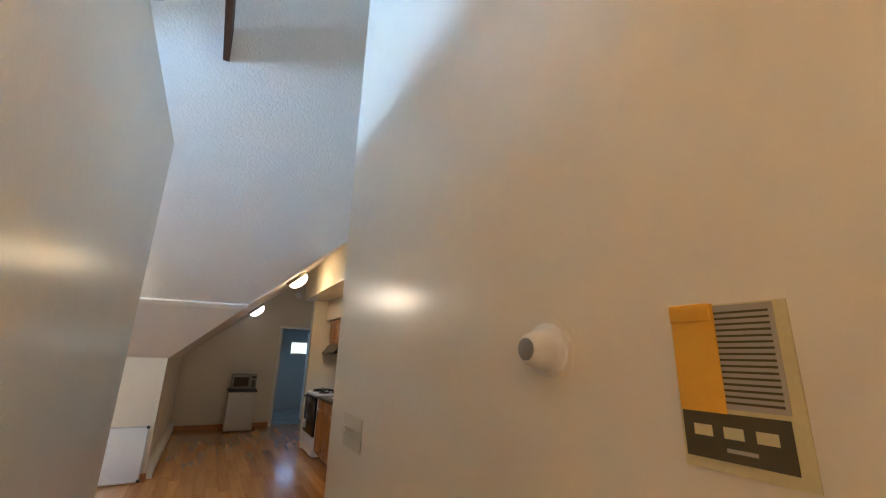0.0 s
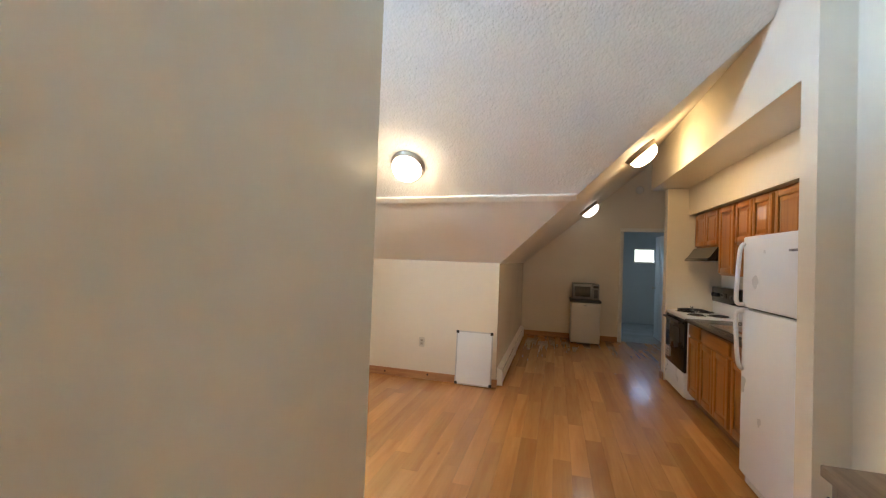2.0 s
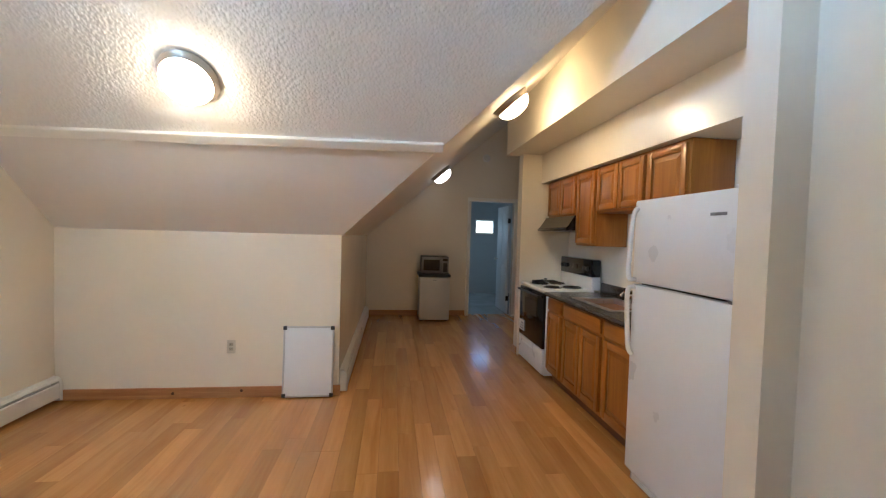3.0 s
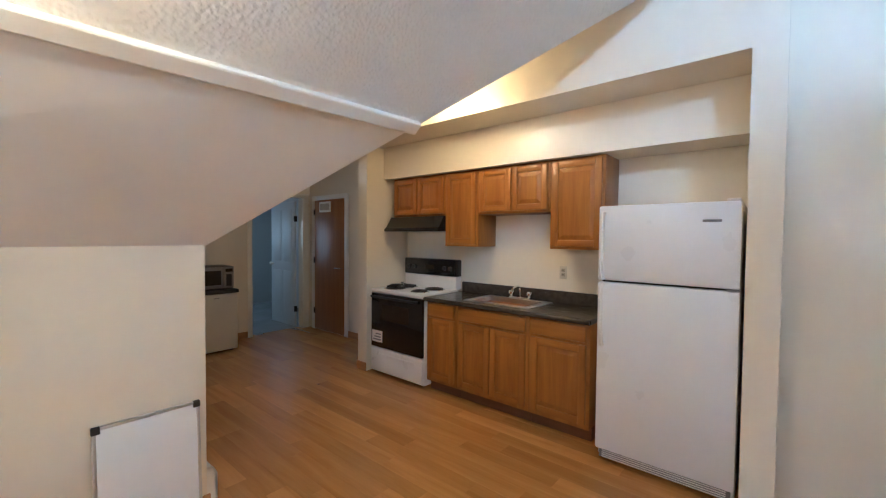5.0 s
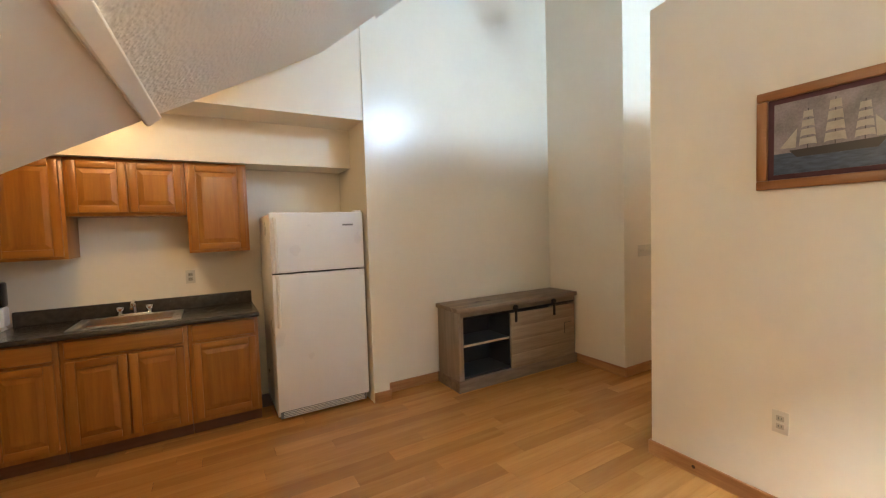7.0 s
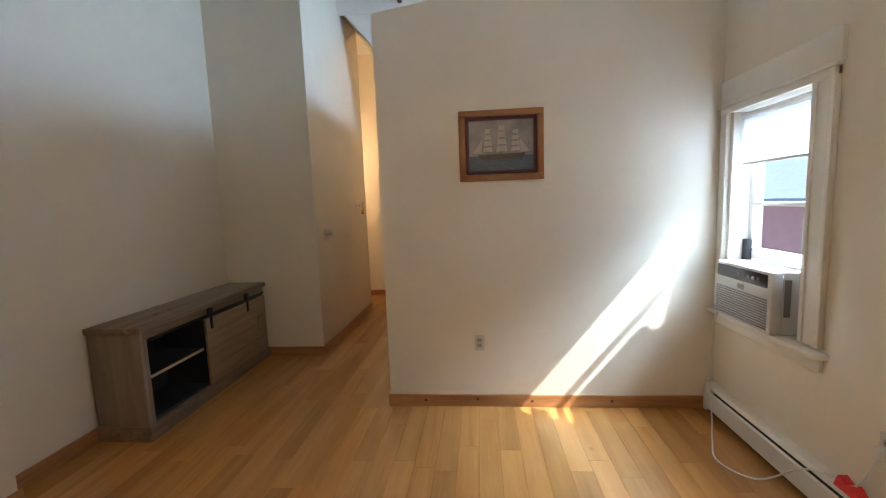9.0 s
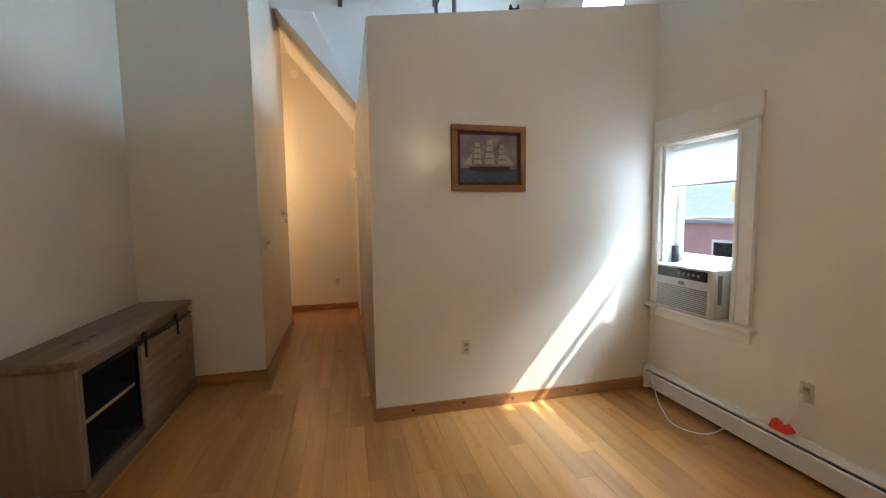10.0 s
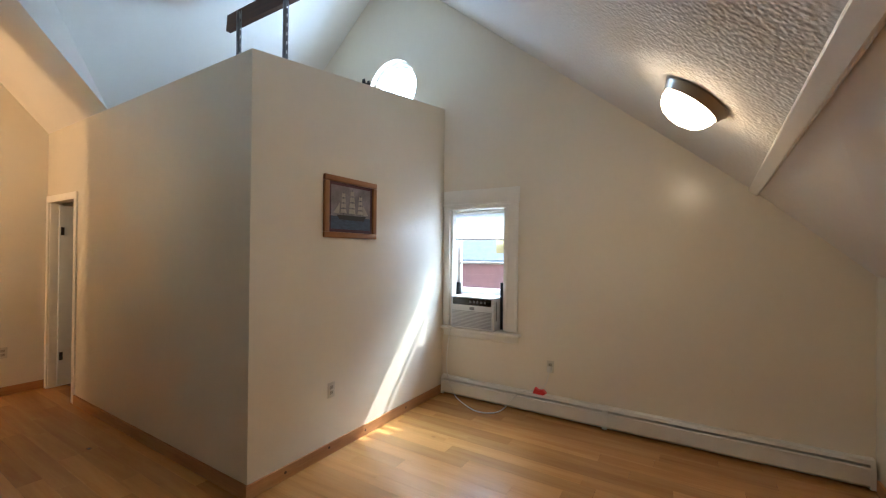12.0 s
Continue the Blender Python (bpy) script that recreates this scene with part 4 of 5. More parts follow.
def outlet(pos, face, label, switches=0):
    """A wall plate facing +y, -y, +x or -x, with sockets or toggles."""
    wide = 0.07 if switches < 2 else 0.046 * switches + 0.03
    turn = {"-y": 0, "+x": 90, "+y": 180, "-x": -90}[face]
    o = thing("light_switch" if switches else "wall_outlet", (0, 0, 0), label, "switch" if switches else "outlet")
    bpart("plate", (-wide / 2, -0.006, -0.0575), (wide / 2, 0, 0.0575), PLASTIC, o, 0.0025)
    if switches:
        for i in range(switches):
            cx = (i - (switches - 1) / 2) * 0.046
            bpart("toggle", (cx - 0.005, -0.017, -0.008), (cx + 0.005, -0.005, 0.014), PLASTIC, o, 0.002)
    else:
        for cz in (-0.02, 0.02):
            s = bpart("socket", (-0.017, -0.009, cz - 0.014), (0.017, -0.005, cz + 0.014), SOCKET, o, 0.002)
            for dx in (-0.007, 0.005):
                bpart("slot", (dx, -0.0098, cz - 0.004), (dx + 0.002, -0.0088, cz + 0.006), LINE, s, 0)
    o.matrix_world = pose(*pos, 0, 0, turn)
    return o


outlet((BACK_X, 4.93, 1.17), "-x", "ivory wall outlet above the countertop")
outlet((-0.775, PART_Y, 0.49), "+y", "ivory wall outlet on the partition")
outlet((WIN_X, 3.55, 0.47), "+x", "ivory wall outlet with a plug in it")
outlet((-1.04, KNEE_Y, 0.44), "-y", "ivory wall outlet on the knee wall")
outlet((0.24, HALL_END, 0.45), "+y", "ivory wall outlet on the hall end wall")
outlet((HALL_X, 0.98, 1.235), "-x", "ivory four-gang light switch plate in the hall", 4)
outlet((2.63, 7.75, 1.25), "-x", "ivory light switch beside the brown door", 2)

# ---- media cabinet ----
mc = thing("media_cabinet", (1.62, 2.1, 0), "weathered grey wooden media cabinet with a sliding barn door", "cabinet")
M0, M1, MX, MB = 1.335, 2.855, 1.435, 1.81
bpart("top", (MX - 0.025, M0 - 0.015, 0.745), (MB, M1 + 0.02, 0.785), GREY_WOOD, mc, 0.004)
bpart("side_panel", (MX, M1 - 0.03, 0.1), (MB, M1, 0.745), GREY_SIDE, mc, 0.003)
bpart("side_panel", (MX, M0, 0.1), (MB, M0 + 0.03, 0.745), GREY_SIDE, mc, 0.003)
bpart("plinth", (MX - 0.02, M0 - 0.01, 0.0), (MB, M1 + 0.015, 0.105), GREY_WOOD, mc, 0.006)
bpart("top_rail", (MX, M0 + 0.03, 0.69), (MX + 0.02, M1 - 0.03, 0.745), GREY_WOOD, mc, 0.002)
bpart("stile", (MX - 0.002, M1 - 0.055, 0.105), (MX + 0.02, M1 - 0.03, 0.69), GREY_SIDE, mc, 0.002)
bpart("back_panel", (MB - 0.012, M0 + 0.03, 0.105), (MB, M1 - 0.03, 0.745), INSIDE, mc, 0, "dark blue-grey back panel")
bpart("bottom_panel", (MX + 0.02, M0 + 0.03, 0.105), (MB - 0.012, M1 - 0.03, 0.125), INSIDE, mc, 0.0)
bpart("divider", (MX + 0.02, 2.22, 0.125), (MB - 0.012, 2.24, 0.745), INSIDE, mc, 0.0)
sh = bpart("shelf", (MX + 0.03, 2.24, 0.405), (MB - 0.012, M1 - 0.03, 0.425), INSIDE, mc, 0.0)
bpart("shelf_edge", (MX + 0.024, 2.24, 0.405), (MX + 0.031, M1 - 0.03, 0.425), RAW_EDGE, sh, 0.001, "raw pale wood edge")
for z in (0.62, 0.35):
    bpart("vent_slot", (MB - 0.016, 2.55, z), (MB - 0.011, 2.68, z + 0.03), WHITE_PLASTIC, mc, 0.001, "pale cable slot in the back")
bd = bpart("barn_door", (MX - 0.03, M0 + 0.04, 0.115), (MX - 0.012, 2.26, 0.665), BARN_WOOD, mc, 0.003, "worn brown plank sliding door")
for i in range(4):
    bpart("plank", (MX - 0.034, M0 + 0.042, 0.118 + i * 0.137), (MX - 0.03, 2.258, 0.118 + i * 0.137 + 0.134), BARN_WOOD, bd, 0.0015)
bpart("rail", (MX - 0.036, M0 + 0.05, 0.683), (MX - 0.028, M1 - 0.04, 0.703), IRON, mc, 0.001, "black iron sliding rail")
for y in (2.2, 1.68):
    bpart("strap", (MX - 0.043, y - 0.014, 0.575), (MX - 0.034, y + 0.014, 0.72), IRON, bd, 0.002)
    bm = bmesh.new()
    lathe(bm, [(0, -0.006), (0.03, -0.006), (0.03, 0.006), (0, 0.006)], pose(MX - 0.032, y, 0.718, 0, 90, 0), 24)
    part("wheel", bm, IRON, bd, "black iron wheel")
for p in (((MX - 0.036, 1.42, 0.47), (MX - 0.034, 1.53, 0.474)), ((MX - 0.036, 1.528, 0.36), (MX - 0.034, 1.532, 0.47))):
    bpart("scratch", *p, LINE, bd, 0)
for y, w in ((2.52, 0.07), (2.38, 0.05)):
    bm = bmesh.new()
    lathe(bm, [(0.03, 0.0), (0.02, 0.0015), (0, 0.0015)], pose(1.6, y, 0.7852) @ Matrix.Diagonal((0.5, w / 0.05, 1, 1)), 14)
    part("knot", bm, BEAM_WOOD, mc, "dark wood knot in the top")

# ---- whiteboard against the knee wall ----
wb = thing("whiteboard", (-0.39, 5.72, 0), "small whiteboard in an aluminium frame leaning on the wall", "whiteboard")
tilt = pose(-0.39, 5.69, 0.012, -3.5, 0, 0)


def wpart(name, lo, hi, m, label="", bevel=0.002):
    b = bmesh.new()
    box(b, lo, hi, bevel)
    bm = bmesh.new()
    merge(bm, b, tilt)
    return part(name, bm, m, wb, label)


wpart("face", (-0.205, -0.004, 0.01), (0.205, 0.006, 0.60), WHITE_BOARD)
for lo, hi in (((-0.213, -0.008, 0.0), (0.213, 0.009, 0.014)), ((-0.213, -0.008, 0.596), (0.213, 0.009, 0.61)), ((-0.213, -0.008, 0.014), (-0.199, 0.009, 0.596)), ((0.199, -0.008, 0.014), (0.213, 0.009, 0.596))):
    wpart("frame_bar", lo, hi, ALU)
for x in (-1, 1):
    for z in (0.0, 0.58):
        wpart("corner", (x * 0.2 - 0.016, -0.011, z - 0.001), (x * 0.2 + 0.016, 0.011, z + 0.032), BLACK_MATT, "black plastic corner", 0.004)

# ---- mini fridge and microwave ----
mf = thing("mini_fridge", (1.0, 8.98, 0), "small pale grey mini fridge against the end wall", "refrigerator")
bpart("body", (0.775, 8.80, 0.02), (1.265, 9.26, 0.74), GREY_FRIDGE, mf, 0.006)
bpart("door", (0.77, 8.745, 0.035), (1.27, 8.795, 0.74), GREY_FRIDGE, mf, 0.012)
bpart("top", (0.755, 8.74, 0.745), (1.285, 9.27, 0.79), BLACK_MATT, mf, 0.01, "black plastic top")
bpart("badge", (0.99, 8.742, 0.69), (1.05, 8.747, 0.70), GREY_PLASTIC, mf, 0)
for x in (0.81, 1.23):
    bm = bmesh.new()
    lathe(bm, [(0.02, 0), (0.02, 0.02), (0, 0.02)], pose(x, 8.85, 0), 14)
    part("foot", bm, BLACK_MATT, mf)
mw = thing("microwave", (1.02, 9.0, 0.79), "black and silver microwave oven on the mini fridge", "microwave")
bpart("body", (0.80, 8.84, 0.80), (1.25, 9.2, 1.08), BLACK_MATT, mw, 0.005)
bpart("door", (0.80, 8.815, 0.805), (1.13, 8.84, 1.075), MW_STEEL, mw, 0.003, "steel framed door")
bpart("door_window", (0.83, 8.811, 0.85), (1.10, 8.816, 1.03), DARK_GLASS, mw, 0.001)
bpart("control_panel", (1.135, 8.815, 0.805), (1.25, 8.84, 1.075), MW_STEEL, mw, 0.003)
bpart("display", (1.15, 8.811, 1.01), (1.235, 8.816, 1.05), DARK_GLASS, mw, 0.0)
bpart("button", (1.16, 8.811, 0.83), (1.225, 8.816, 0.98), BLACK_MATT, mw, 0.001)
for x in (0.84, 1.21):
    bpart("foot", (x - 0.015, 8.88, 0.79), (x + 0.015, 8.92, 0.80), BLACK_MATT, mw, 0)

# ---- doors of the passage ----
d1 = thing("door_1", (2.62, 8.62, 0), "closed flat brown wooden door in the passage", "door", kind="structure")
bpart("leaf", (2.605, 8.34, 0.012), (2.629, 9.12, 2.03), DOOR_WOOD, d1, 0.003)
bpart("sign_frame", (2.597, 8.68, 1.84), (2.606, 8.98, 2.0), TRIM, d1, 0.003, "small white-framed notice")
bpart("sign", (2.594, 8.71, 1.87), (2.5975, 8.95, 1.97), PAPER_GREY, d1, 0)
for y0, y1, z0, z1 in ((8.26, 8.34, 0, 2.03), (9.12, 9.2, 0, 2.03), (8.26, 9.2, 2.03, 2.1)):
    bpart("casing", (2.605, y0, z0), (2.63, y1, z1), TRIM, d1, 0.003)
bm = bmesh.new()
tube(bm, [(2.605, 8.4, 1.0), (2.56, 8.4, 1.0), (2.555, 8.42, 1.0), (2.555, 8.51, 1.0)], 0.009, 10)
part("door_handle", bm, CHROME, d1)
for z in (0.25, 1.05, 1.8):
    bpart("hinge", (2.598, 9.1, z), (2.606, 9.14, z + 0.09), IRON, d1, 0.001)
d2 = thing("door_2", (2.5, 9.75, 0), "open white panelled door in the far doorway", "door", kind="structure")
bpart("leaf", (2.44, 9.44, 0.012), (2.475, 10.2, 2.03), DOOR_WHITE, d2, 0.003)
for y0, y1 in ((9.52, 9.78), (9.86, 10.12)):
    for z0, z1 in ((0.15, 0.9), (1.05, 1.9)):
        bpart("panel", (2.434, y0, z0), (2.441, y1, z1), DOOR_WHITE, d2, 0.003)
for z in (0.25, 1.7):
    bpart("hinge", (2.43, 9.425, z), (2.48, 9.442, z + 0.09), IRON, d2, 0.001)
bm = bmesh.new()
lathe(bm, [(0.012, 0), (0.012, 0.03), (0.028, 0.04), (0.03, 0.055), (0, 0.065)], pose(2.44, 10.13, 1.0, 0, -90, 0), 18)
part("door_knob", bm, NICKEL, d2)
dc = thing("door_frame", (2.1, FAR_Y, 0), "cream painted door casing round the far doorway", "door frame", kind="structure")
for x0, x1, z0, z1 in ((1.635, 1.7, 0, 2.07), (2.5, 2.6, 0, 2.07), (1.635, 2.6, 2.07, 2.14)):
    bpart("casing", (x0, FAR_Y - 0.016, z0), (x1, FAR_Y, z1), TRIM, dc, 0.003)
dh = thing("door_frame", (PART_X, -1.0, 0), "white door casing at the end of the hall", "door frame", kind="structure")
for y0, y1, z0, z1 in ((-0.62, -0.55, 0, 2.06), (-1.44, -1.38, 0, 2.06), (-1.44, -0.55, 2.06, 2.13)):
    bpart("casing", (PART_X, y0, z0), (PART_X + 0.014, y1, z1), TRIM, dh, 0.003)
bpart("jamb", (PART_X - 0.1, -1.38, 0), (PART_X, -1.365, 2.05), TRIM, dh, 0.002)
dl = thing("door_3", (-0.5, -1.3, 0), "open white door beyond the hall doorway", "door", kind="structure")
bpart("leaf", (-0.61, -1.36, 0.012), (-0.16, -1.325, 2.03), DOOR_WHITE, dl, 0.003)
for z in (0.3, 1.7):
    bpart("hinge", (-0.2, -1.326, z), (-0.17, -1.318, z + 0.09), IRON, dl, 0.001)

# ---- picture of a sailing ship ----
pic = thing("framed_picture", (-0.96, PART_Y, 1.66), "wood-framed picture of a sailing ship on the partition", "picture")
px0, px1, pz0, pz1, fw = -1.25, -0.67, 1.662, 2.142, 0.045
for lo, hi, m in (((px0, pz0), (px1, pz0 + fw), FRAME_WOOD), ((px0, pz1 - fw), (px1, pz1), FRAME_WOOD), ((px0, pz0 + fw), (px0 + fw, pz1 - fw), FRAME_WOOD_V), ((px1 - fw, pz0 + fw), (px1, pz1 - fw), FRAME_WOOD_V)):
    bpart("frame_bar", (lo[0], PART_Y + 0.002, lo[1]), (hi[0], PART_Y + 0.03, hi[1]), m, pic, 0.006)
MATB = mat("maroon_mat_board", (0.075, 0.022, 0.03), 0.7)
PSKY = mat("painted_grey_sky", (0.22, 0.19, 0.19), 0.35, vary=0.5, scale=9)
PSEA = mat("painted_sea", (0.045, 0.07, 0.11), 0.35, vary=0.5, scale=24, stretch=(1, 1, 4))
PSAIL = mat("painted_sails", (0.40, 0.35, 0.28), 0.4, vary=0.2, scale=30)
PHULL = mat("painted_hull", (0.03, 0.022, 0.02), 0.4)
y = PART_Y
bpart("mat_board", (px0 + fw, y + 0.002, pz0 + fw), (px1 - fw, y + 0.012, pz1 - fw), MATB, pic, 0)
ix0, ix1, iz0, iz1 = px0 + fw + 0.025, px1 - fw - 0.025, pz0 + fw + 0.025, pz1 - fw - 0.025
bpart("sky", (ix0, y + 0.012, iz0 + 0.10), (ix1, y + 0.0135, iz1), PSKY, pic, 0)
bpart("sea", (ix0, y + 0.012, iz0), (ix1, y + 0.0142, iz0 + 0.10), PSEA, pic, 0)
bm = bmesh.new()
cx = (ix0 + ix1) / 2
prism(bm, [(cx - 0.17, iz0 + 0.115), (cx - 0.14, iz0 + 0.075), (cx + 0.13, iz0 + 0.075), (cx + 0.16, iz0 + 0.11)], "y", y + 0.0142, y + 0.0152)
part("hull", bm, PHULL, pic, smooth=False)
for mx, hgt, wd in ((cx - 0.10, 0.155, 0.066), (cx - 0.005, 0.19, 0.076), (cx + 0.09, 0.165, 0.066)):
    bpart("mast", (mx - 0.0015, y + 0.0142, iz0 + 0.11), (mx + 0.0015, y + 0.0149, iz0 + 0.13 + hgt), PHULL, pic, 0)
    for k in range(4):
        z0 = iz0 + 0.125 + hgt * k / 4
        ww = wd * (1 - 0.14 * k) * 0.5
        bm = bmesh.new()
        prism(bm, [(mx - ww, z0), (mx - ww * 0.6, z0 + 0.006), (mx + ww * 0.7, z0 + 0.005), (mx + ww, z0), (mx + ww * 0.86, z0 + hgt / 4 - 0.008), (mx - ww * 0.84, z0 + hgt / 4 - 0.006)], "y", y + 0.0142, y + 0.0156)
        part("sail", bm, PSAIL, pic, smooth=False)
for s in (-1, 1):
    bm = bmesh.new()
    prism(bm, [(cx + s * 0.135, iz0 + 0.12), (cx + s * 0.195, iz0 + 0.125), (cx + s * 0.13, iz0 + 0.21)], "y", y + 0.0142, y + 0.0156)
    part("jib", bm, PSAIL, pic, smooth=False)


# ---- lamps ----
def ceiling_lamp(pos, tilt_m, label, lit=LAMP_GLASS):
    """A flush lamp: metal pan with a lit glass dome, built hanging down along -z."""
    c = thing("ceiling_light", (0, 0, 0), label, "lamp", "flush ceiling lights")
    bm = bmesh.new()
    lathe(bm, [(0, 0), (0.165, 0), (0.168, -0.012), (0.16, -0.02), (0.152, -0.045), (0.145, -0.052), (0.138, -0.05)], Matrix(), 48)
    part("pan", bm, NICKEL, c, "brushed nickel rim")
    bm = bmesh.new()
    lathe(bm, [(0.14, -0.046), (0.136, -0.075), (0.12, -0.104), (0.09, -0.127), (0.05, -0.14), (0, -0.145)], Matrix(), 48)
    part("diffuser", bm, lit, c, "glowing frosted glass dome")
    c.matrix_world = Matrix.Translation(pos) @ tilt_m
    return c


TILT_MAIN = Matrix.Rotation(-math.atan(0.84), 4, "X")
TILT_PASS = Matrix.Rotation(-math.atan(0.85), 4, "Y")
ceiling_lamp((-0.9, 4.71, roof_upper(-0.9, 4.71)), TILT_MAIN, "round lit flush lamp on the sloping popcorn ceiling")
ceiling_lamp((1.25, 5.45, roof_passage(1.25)), TILT_PASS, "round lit flush lamp on the passage ceiling", LAMP_PASSAGE)
ceiling_lamp((0.95, 7.85, roof_passage(0.95)), TILT_PASS, "round lit flush lamp near the mini fridge", LAMP_COOL)
ceiling_lamp((1.909, -0.85, 2.3), Matrix.Rotation(radians(90), 4, "Y"), "round lit flush lamp on the entry nook wall", SCONCE_GLASS)

pend = thing("pendant_lamp", (-0.3, 1.81, 3.6), "white glass globe pendant hanging from the roof ridge", "lamp")
bm = bmesh.new()
lathe(bm, [(0.13 * math.sin(math.pi * i / 20), -0.13 * math.cos(math.pi * i / 20)) for i in range(21)], pose(-0.3, 1.81, 3.6), 40)
part("globe", bm, OPAL, pend)
bm = bmesh.new()
lathe(bm, [(0, 0), (0.035, 0), (0.035, 0.03), (0.012, 0.045), (0, 0.045)], pose(-0.3, 1.81, 3.725), 24)
part("cap", bm, WHITE_PLASTIC, pend)
bm = bmesh.new()
tube(bm, [(-0.3, 1.81, 3.76), (-0.3, 1.81, roof_main(1.81))], 0.004, 8)
part("cord", bm, CORD, pend)


# ---- roof beams and hangers ----
def beam(x, w, z0, z1, back=None):
    """back: where the beam is cut off short of the back slope."""
    t = thing("roof_beam", (x, 1.5, z0), "dark stained wooden tie beam spanning the roof", "beam", "roof tie beams")
    ya, yb = 4.98 - (z0 - 2.071) / 0.84, 4.98 - (z1 - 2.071) / 0.84
    bm = bmesh.new()
    prism(bm, [(ya + 0.06, z0), (yb + 0.06, z1), (back or 2 * RIDGE_Y - yb, z1), (back - 0.02 if back else 2 * RIDGE_Y - ya, z0)], "x", x - w / 2, x + w / 2)
    part("timber", bm, BEAM_WOOD, t, smooth=False)
    return t


beam(0.07, 0.05, 3.9, 4.06)
beam(-0.97, 0.05, 3.84, 4.0, 0.56)
for y in (0.8, 1.53):
    hgr = thing("steel_hanger", (-0.93, y, PART_TOP - 0.03), "slotted grey steel angle between the beam and loft deck", "bracket", "steel hangers")
    bm = bmesh.new()
    x0 = -0.944
    for k in range(14):
        z0 = PART_TOP - 0.03 + k * 0.084
        box(bm, (x0, y - 0.02, z0), (x0 + 0.003, y + 0.02, z0 + 0.05))
        box(bm, (x0, y - 0.02, z0 + 0.05), (x0 + 0.003, y - 0.008, z0 + 0.084))
        box(bm, (x0, y + 0.008, z0 + 0.05), (x0 + 0.003, y + 0.02, z0 + 0.084))
    box(bm, (x0, y - 0.023, PART_TOP - 0.03), (x0 + 0.03, y - 0.02, PART_TOP - 0.03 + 14 * 0.084))
    part("slotted_angle", bm, GALV, hgr, smooth=False)

clip = thing("metal_clip", (-1.185, 2.28, PART_TOP + 0.15), "small dark two-pronged metal clip on top of the partition", "clip")
bm = bmesh.new()
prism(bm, [(-1.225, 2.975), (-1.145, 2.96), (-1.147, 3.02), (-1.153, 3.045), (-1.168, 3.012), (-1.2, 3.016), (-1.214, 3.05), (-1.222, 3.02)], "y", 2.265, 2.295)
bmesh.ops.bevel(bm, geom=bm.edges[:], offset=0.002, segments=1, affect="EDGES")
part("bracket", bm, IRON, clip)

# ---- hall wall things ----
sensor = thing("wall_sensor", (HALL_X, -0.085, 1.535), "round white wall sensor with a dark grey centre", "sensor")
bm = bmesh.new()
lathe(bm, [(0.058, 0), (0.058, 0.002), (0, 0.002)], pose(HALL_X, -0.085, 1.535, 0, -90, 0), 40)
part("escutcheon", bm, PAINT, sensor)
bm = bmesh.new()
lathe(bm, [(0.046, 0.002), (0.046, 0.01), (0.036, 0.015), (0.032, 0.03), (0.027, 0.046), (0.021, 0.052), (0, 0.052)], pose(HALL_X, -0.085, 1.535, 0, -90, 0), 40)
part("housing", bm, WHITE_PLASTIC, sensor)
bm = bmesh.new()
lathe(bm, [(0.0185, 0.052), (0.0185, 0.055), (0.014, 0.058), (0, 0.059)], pose(HALL_X, -0.085, 1.535, 0, -90, 0), 30)
part("lens", bm, GREY_PLASTIC, sensor, "dark grey centre button")

note = thing("wall_notice", (HALL_X, -0.37, 1.5), "pinned notice with a yellow slip and dark printed band", "notice")
N0, N1, NZ0, NZ1 = -0.425, -0.315, 1.415, 1.587
bpart("sheet", (HALL_X - 0.003, N0 - 0.012, NZ0 - 0.012), (HALL_X - 0.0008, N1 + 0.004, NZ1), PAPER_CREAM, note, 0)
bpart("printed_sheet", (HALL_X - 0.0048, N0, NZ0 + 0.055), (HALL_X - 0.0032, -0.36, NZ1 - 0.002), PAPER_GREY, note, 0)
for i in range(16):
    bpart("text_bar", (HALL_X - 0.0056, N0 + 0.004, NZ1 - 0.012 - i * 0.0066), (HALL_X - 0.005, -0.363, NZ1 - 0.0095 - i * 0.0066), PRINT_DARK, note, 0)
bpart("yellow_slip", (HALL_X - 0.0075, -0.366, NZ0 + 0.05), (HALL_X - 0.0058, N1, NZ1 + 0.001), PAPER_YELLOW, note, 0, "yellow paper slip")
bpart("slip_fold", (HALL_X - 0.0105, -0.363, NZ1 - 0.019), (HALL_X - 0.0077, N1, NZ1 + 0.002), PAPER_YELLOW, note, 0.001)
bpart("dark_band", (HALL_X - 0.0052, N0 + 0.002, NZ0), (HALL_X - 0.0032, N1, NZ0 + 0.05), PRINT_DARK, note, 0, "dark printed band")
for i in range(3):
    bpart("emblem", (HALL_X - 0.006, N0 + 0.014 + i * 0.032, NZ0 + 0.024), (HALL_X - 0.0053, N0 + 0.034 + i * 0.032, NZ0 + 0.036), PAPER_CREAM, note, 0)
bpart("emblem", (HALL_X - 0.006, N0 + 0.035, NZ0 + 0.01), (HALL_X - 0.0053, N0 + 0.065, NZ0 + 0.014), PAPER_GREY, note, 0)

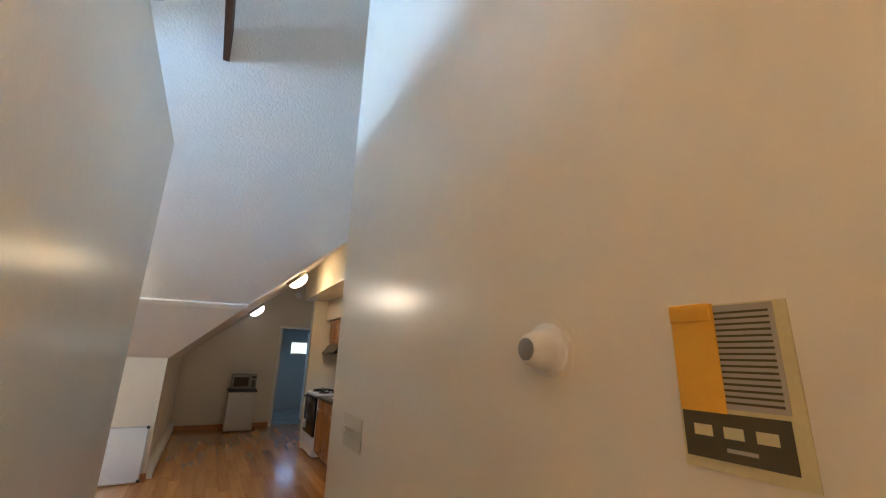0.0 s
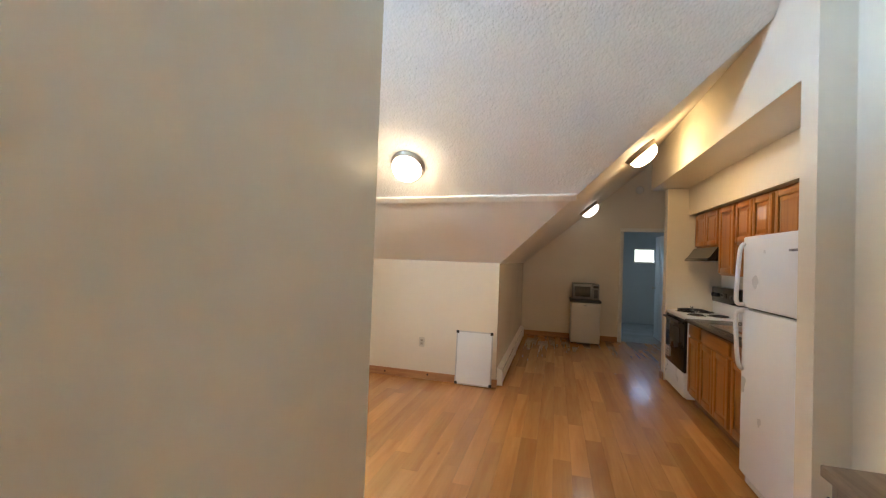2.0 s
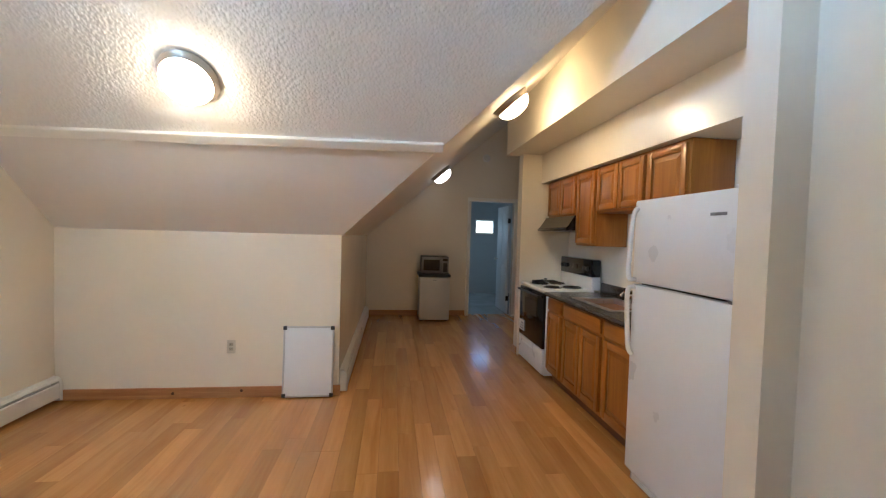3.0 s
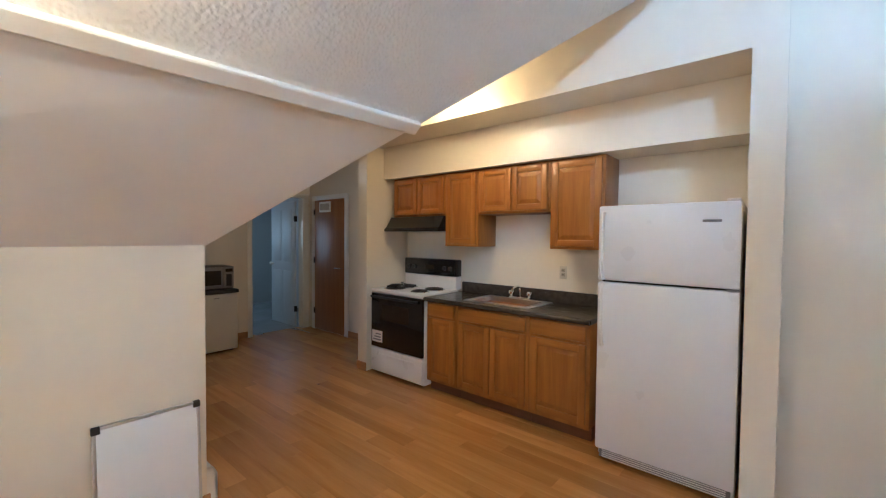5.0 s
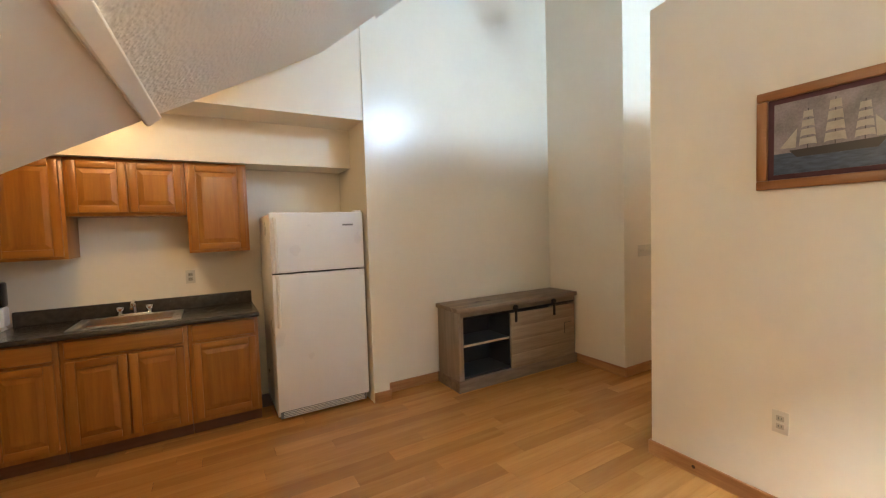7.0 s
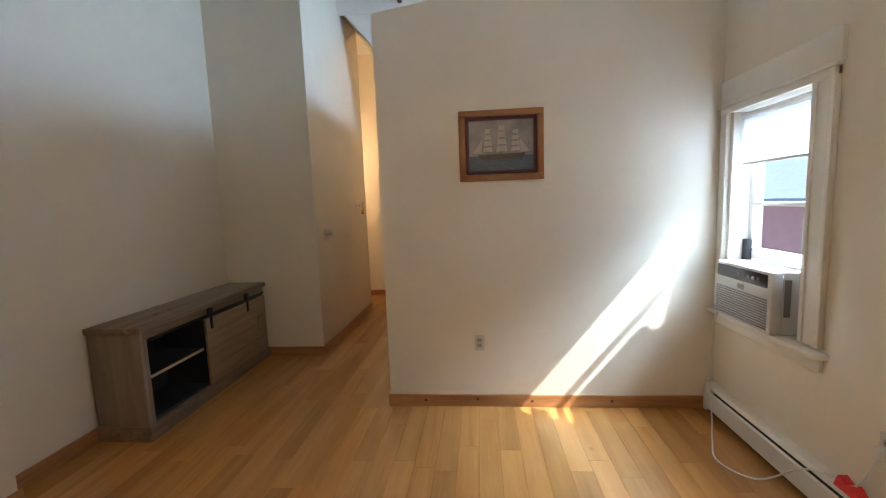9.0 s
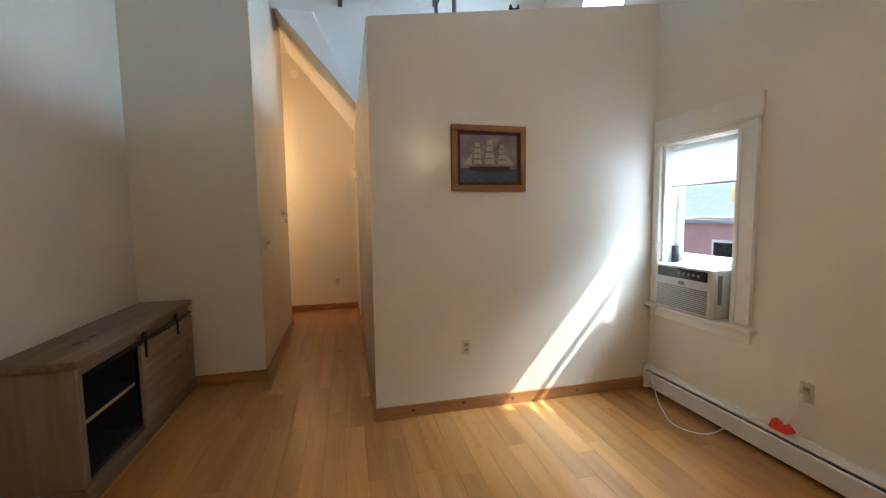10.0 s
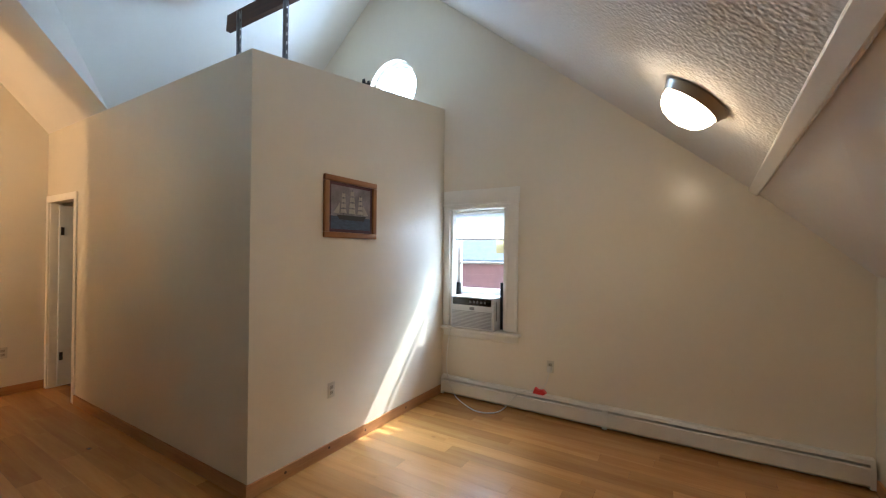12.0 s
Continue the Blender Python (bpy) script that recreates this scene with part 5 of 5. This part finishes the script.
smoke = thing("smoke_detector", (0.77, HALL_END, 3.65), "round white smoke detector high on the hall end wall", "smoke detector")
bm = bmesh.new()
lathe(bm, [(0.07, 0), (0.07, 0.02), (0.055, 0.035), (0, 0.038)], pose(0.77, HALL_END, 3.65, -90, 0, 0), 30)
part("housing", bm, WHITE_PLASTIC, smoke)
vent = thing("smoke_detector", (2.03, FAR_Y, 2.94), "round white smoke detector high on the passage end wall", "smoke detector")
bm = bmesh.new()
lathe(bm, [(0.07, 0), (0.07, 0.02), (0.055, 0.035), (0, 0.038)], pose(1.95, FAR_Y, 2.85, 90, 0, 0), 30)
part("housing", bm, WHITE_PLASTIC, vent)

# ---- floor ----
flo = bstruct("floor", (-2.61, -1.72, -0.2), (2.75, FAR_Y + 0.12, -0.016), UNDER, "glossy honey oak plank floor", "floor")
PLANK_W = 0.127
plank_meshes = {}


def plank_mesh(length):
    if length not in plank_meshes:
        bm = bmesh.new()
        w, h, e = PLANK_W - 0.0010, 0.016, 0.0007
        a, c = w / 2, length / 2 - 0.0006
        hexa(bm, [(-a, -c, -h), (a, -c, -h), (a, c, -h), (-a, c, -h), (-a, -c, -e), (a, -c, -e), (a, c, -e), (-a, c, -e)])
        topf = [f for f in bm.faces if all(v.co.z > -0.005 for v in f.verts)]
        r = bmesh.ops.inset_region(bm, faces=topf, thickness=0.0012, depth=0.0)
        for v in topf[0].verts:
            v.co.z = 0.0
        me = bpy.data.meshes.new("plank")
        bm.to_mesh(me)
        bm.free()
        me.materials.append(OAK)
        plank_meshes[length] = me
    return plank_meshes[length]


def unseen(x, y0, y1):
    """Whether a board lies wholly under walls or closed rooms."""
    if x < PART_X - 0.2 and y1 < PART_Y - 0.1:
        return True
    if x > HALL_X + 0.1 and y1 < JUT_Y and (y0 > NOOK_Y or x > 1.9):
        return True
    if x < SIDE_X - 0.1 and y0 > KNEE_Y:
        return True
    return x > 2.1 and y0 > 3.5 and y1 < KITCHEN_END


rng = random.Random(7)
row = 0
x = -2.41 + PLANK_W / 2
while x < 2.66:
    y = -1.5 - rng.random() * 0.8
    while y < FAR_Y + 0.1:
        length = rng.choice((0.7, 0.9, 1.1, 1.3, 1.5))
        if y + length > -1.45 and not unseen(x, y, y + length) and y < FAR_Y:
            length = min(length, round(FAR_Y + 0.11 - y, 3))
            p = new("plank", plank_mesh(length))
            p.location = (x, y + length / 2, 0)
            p.parent = flo
        y += length
    x += PLANK_W
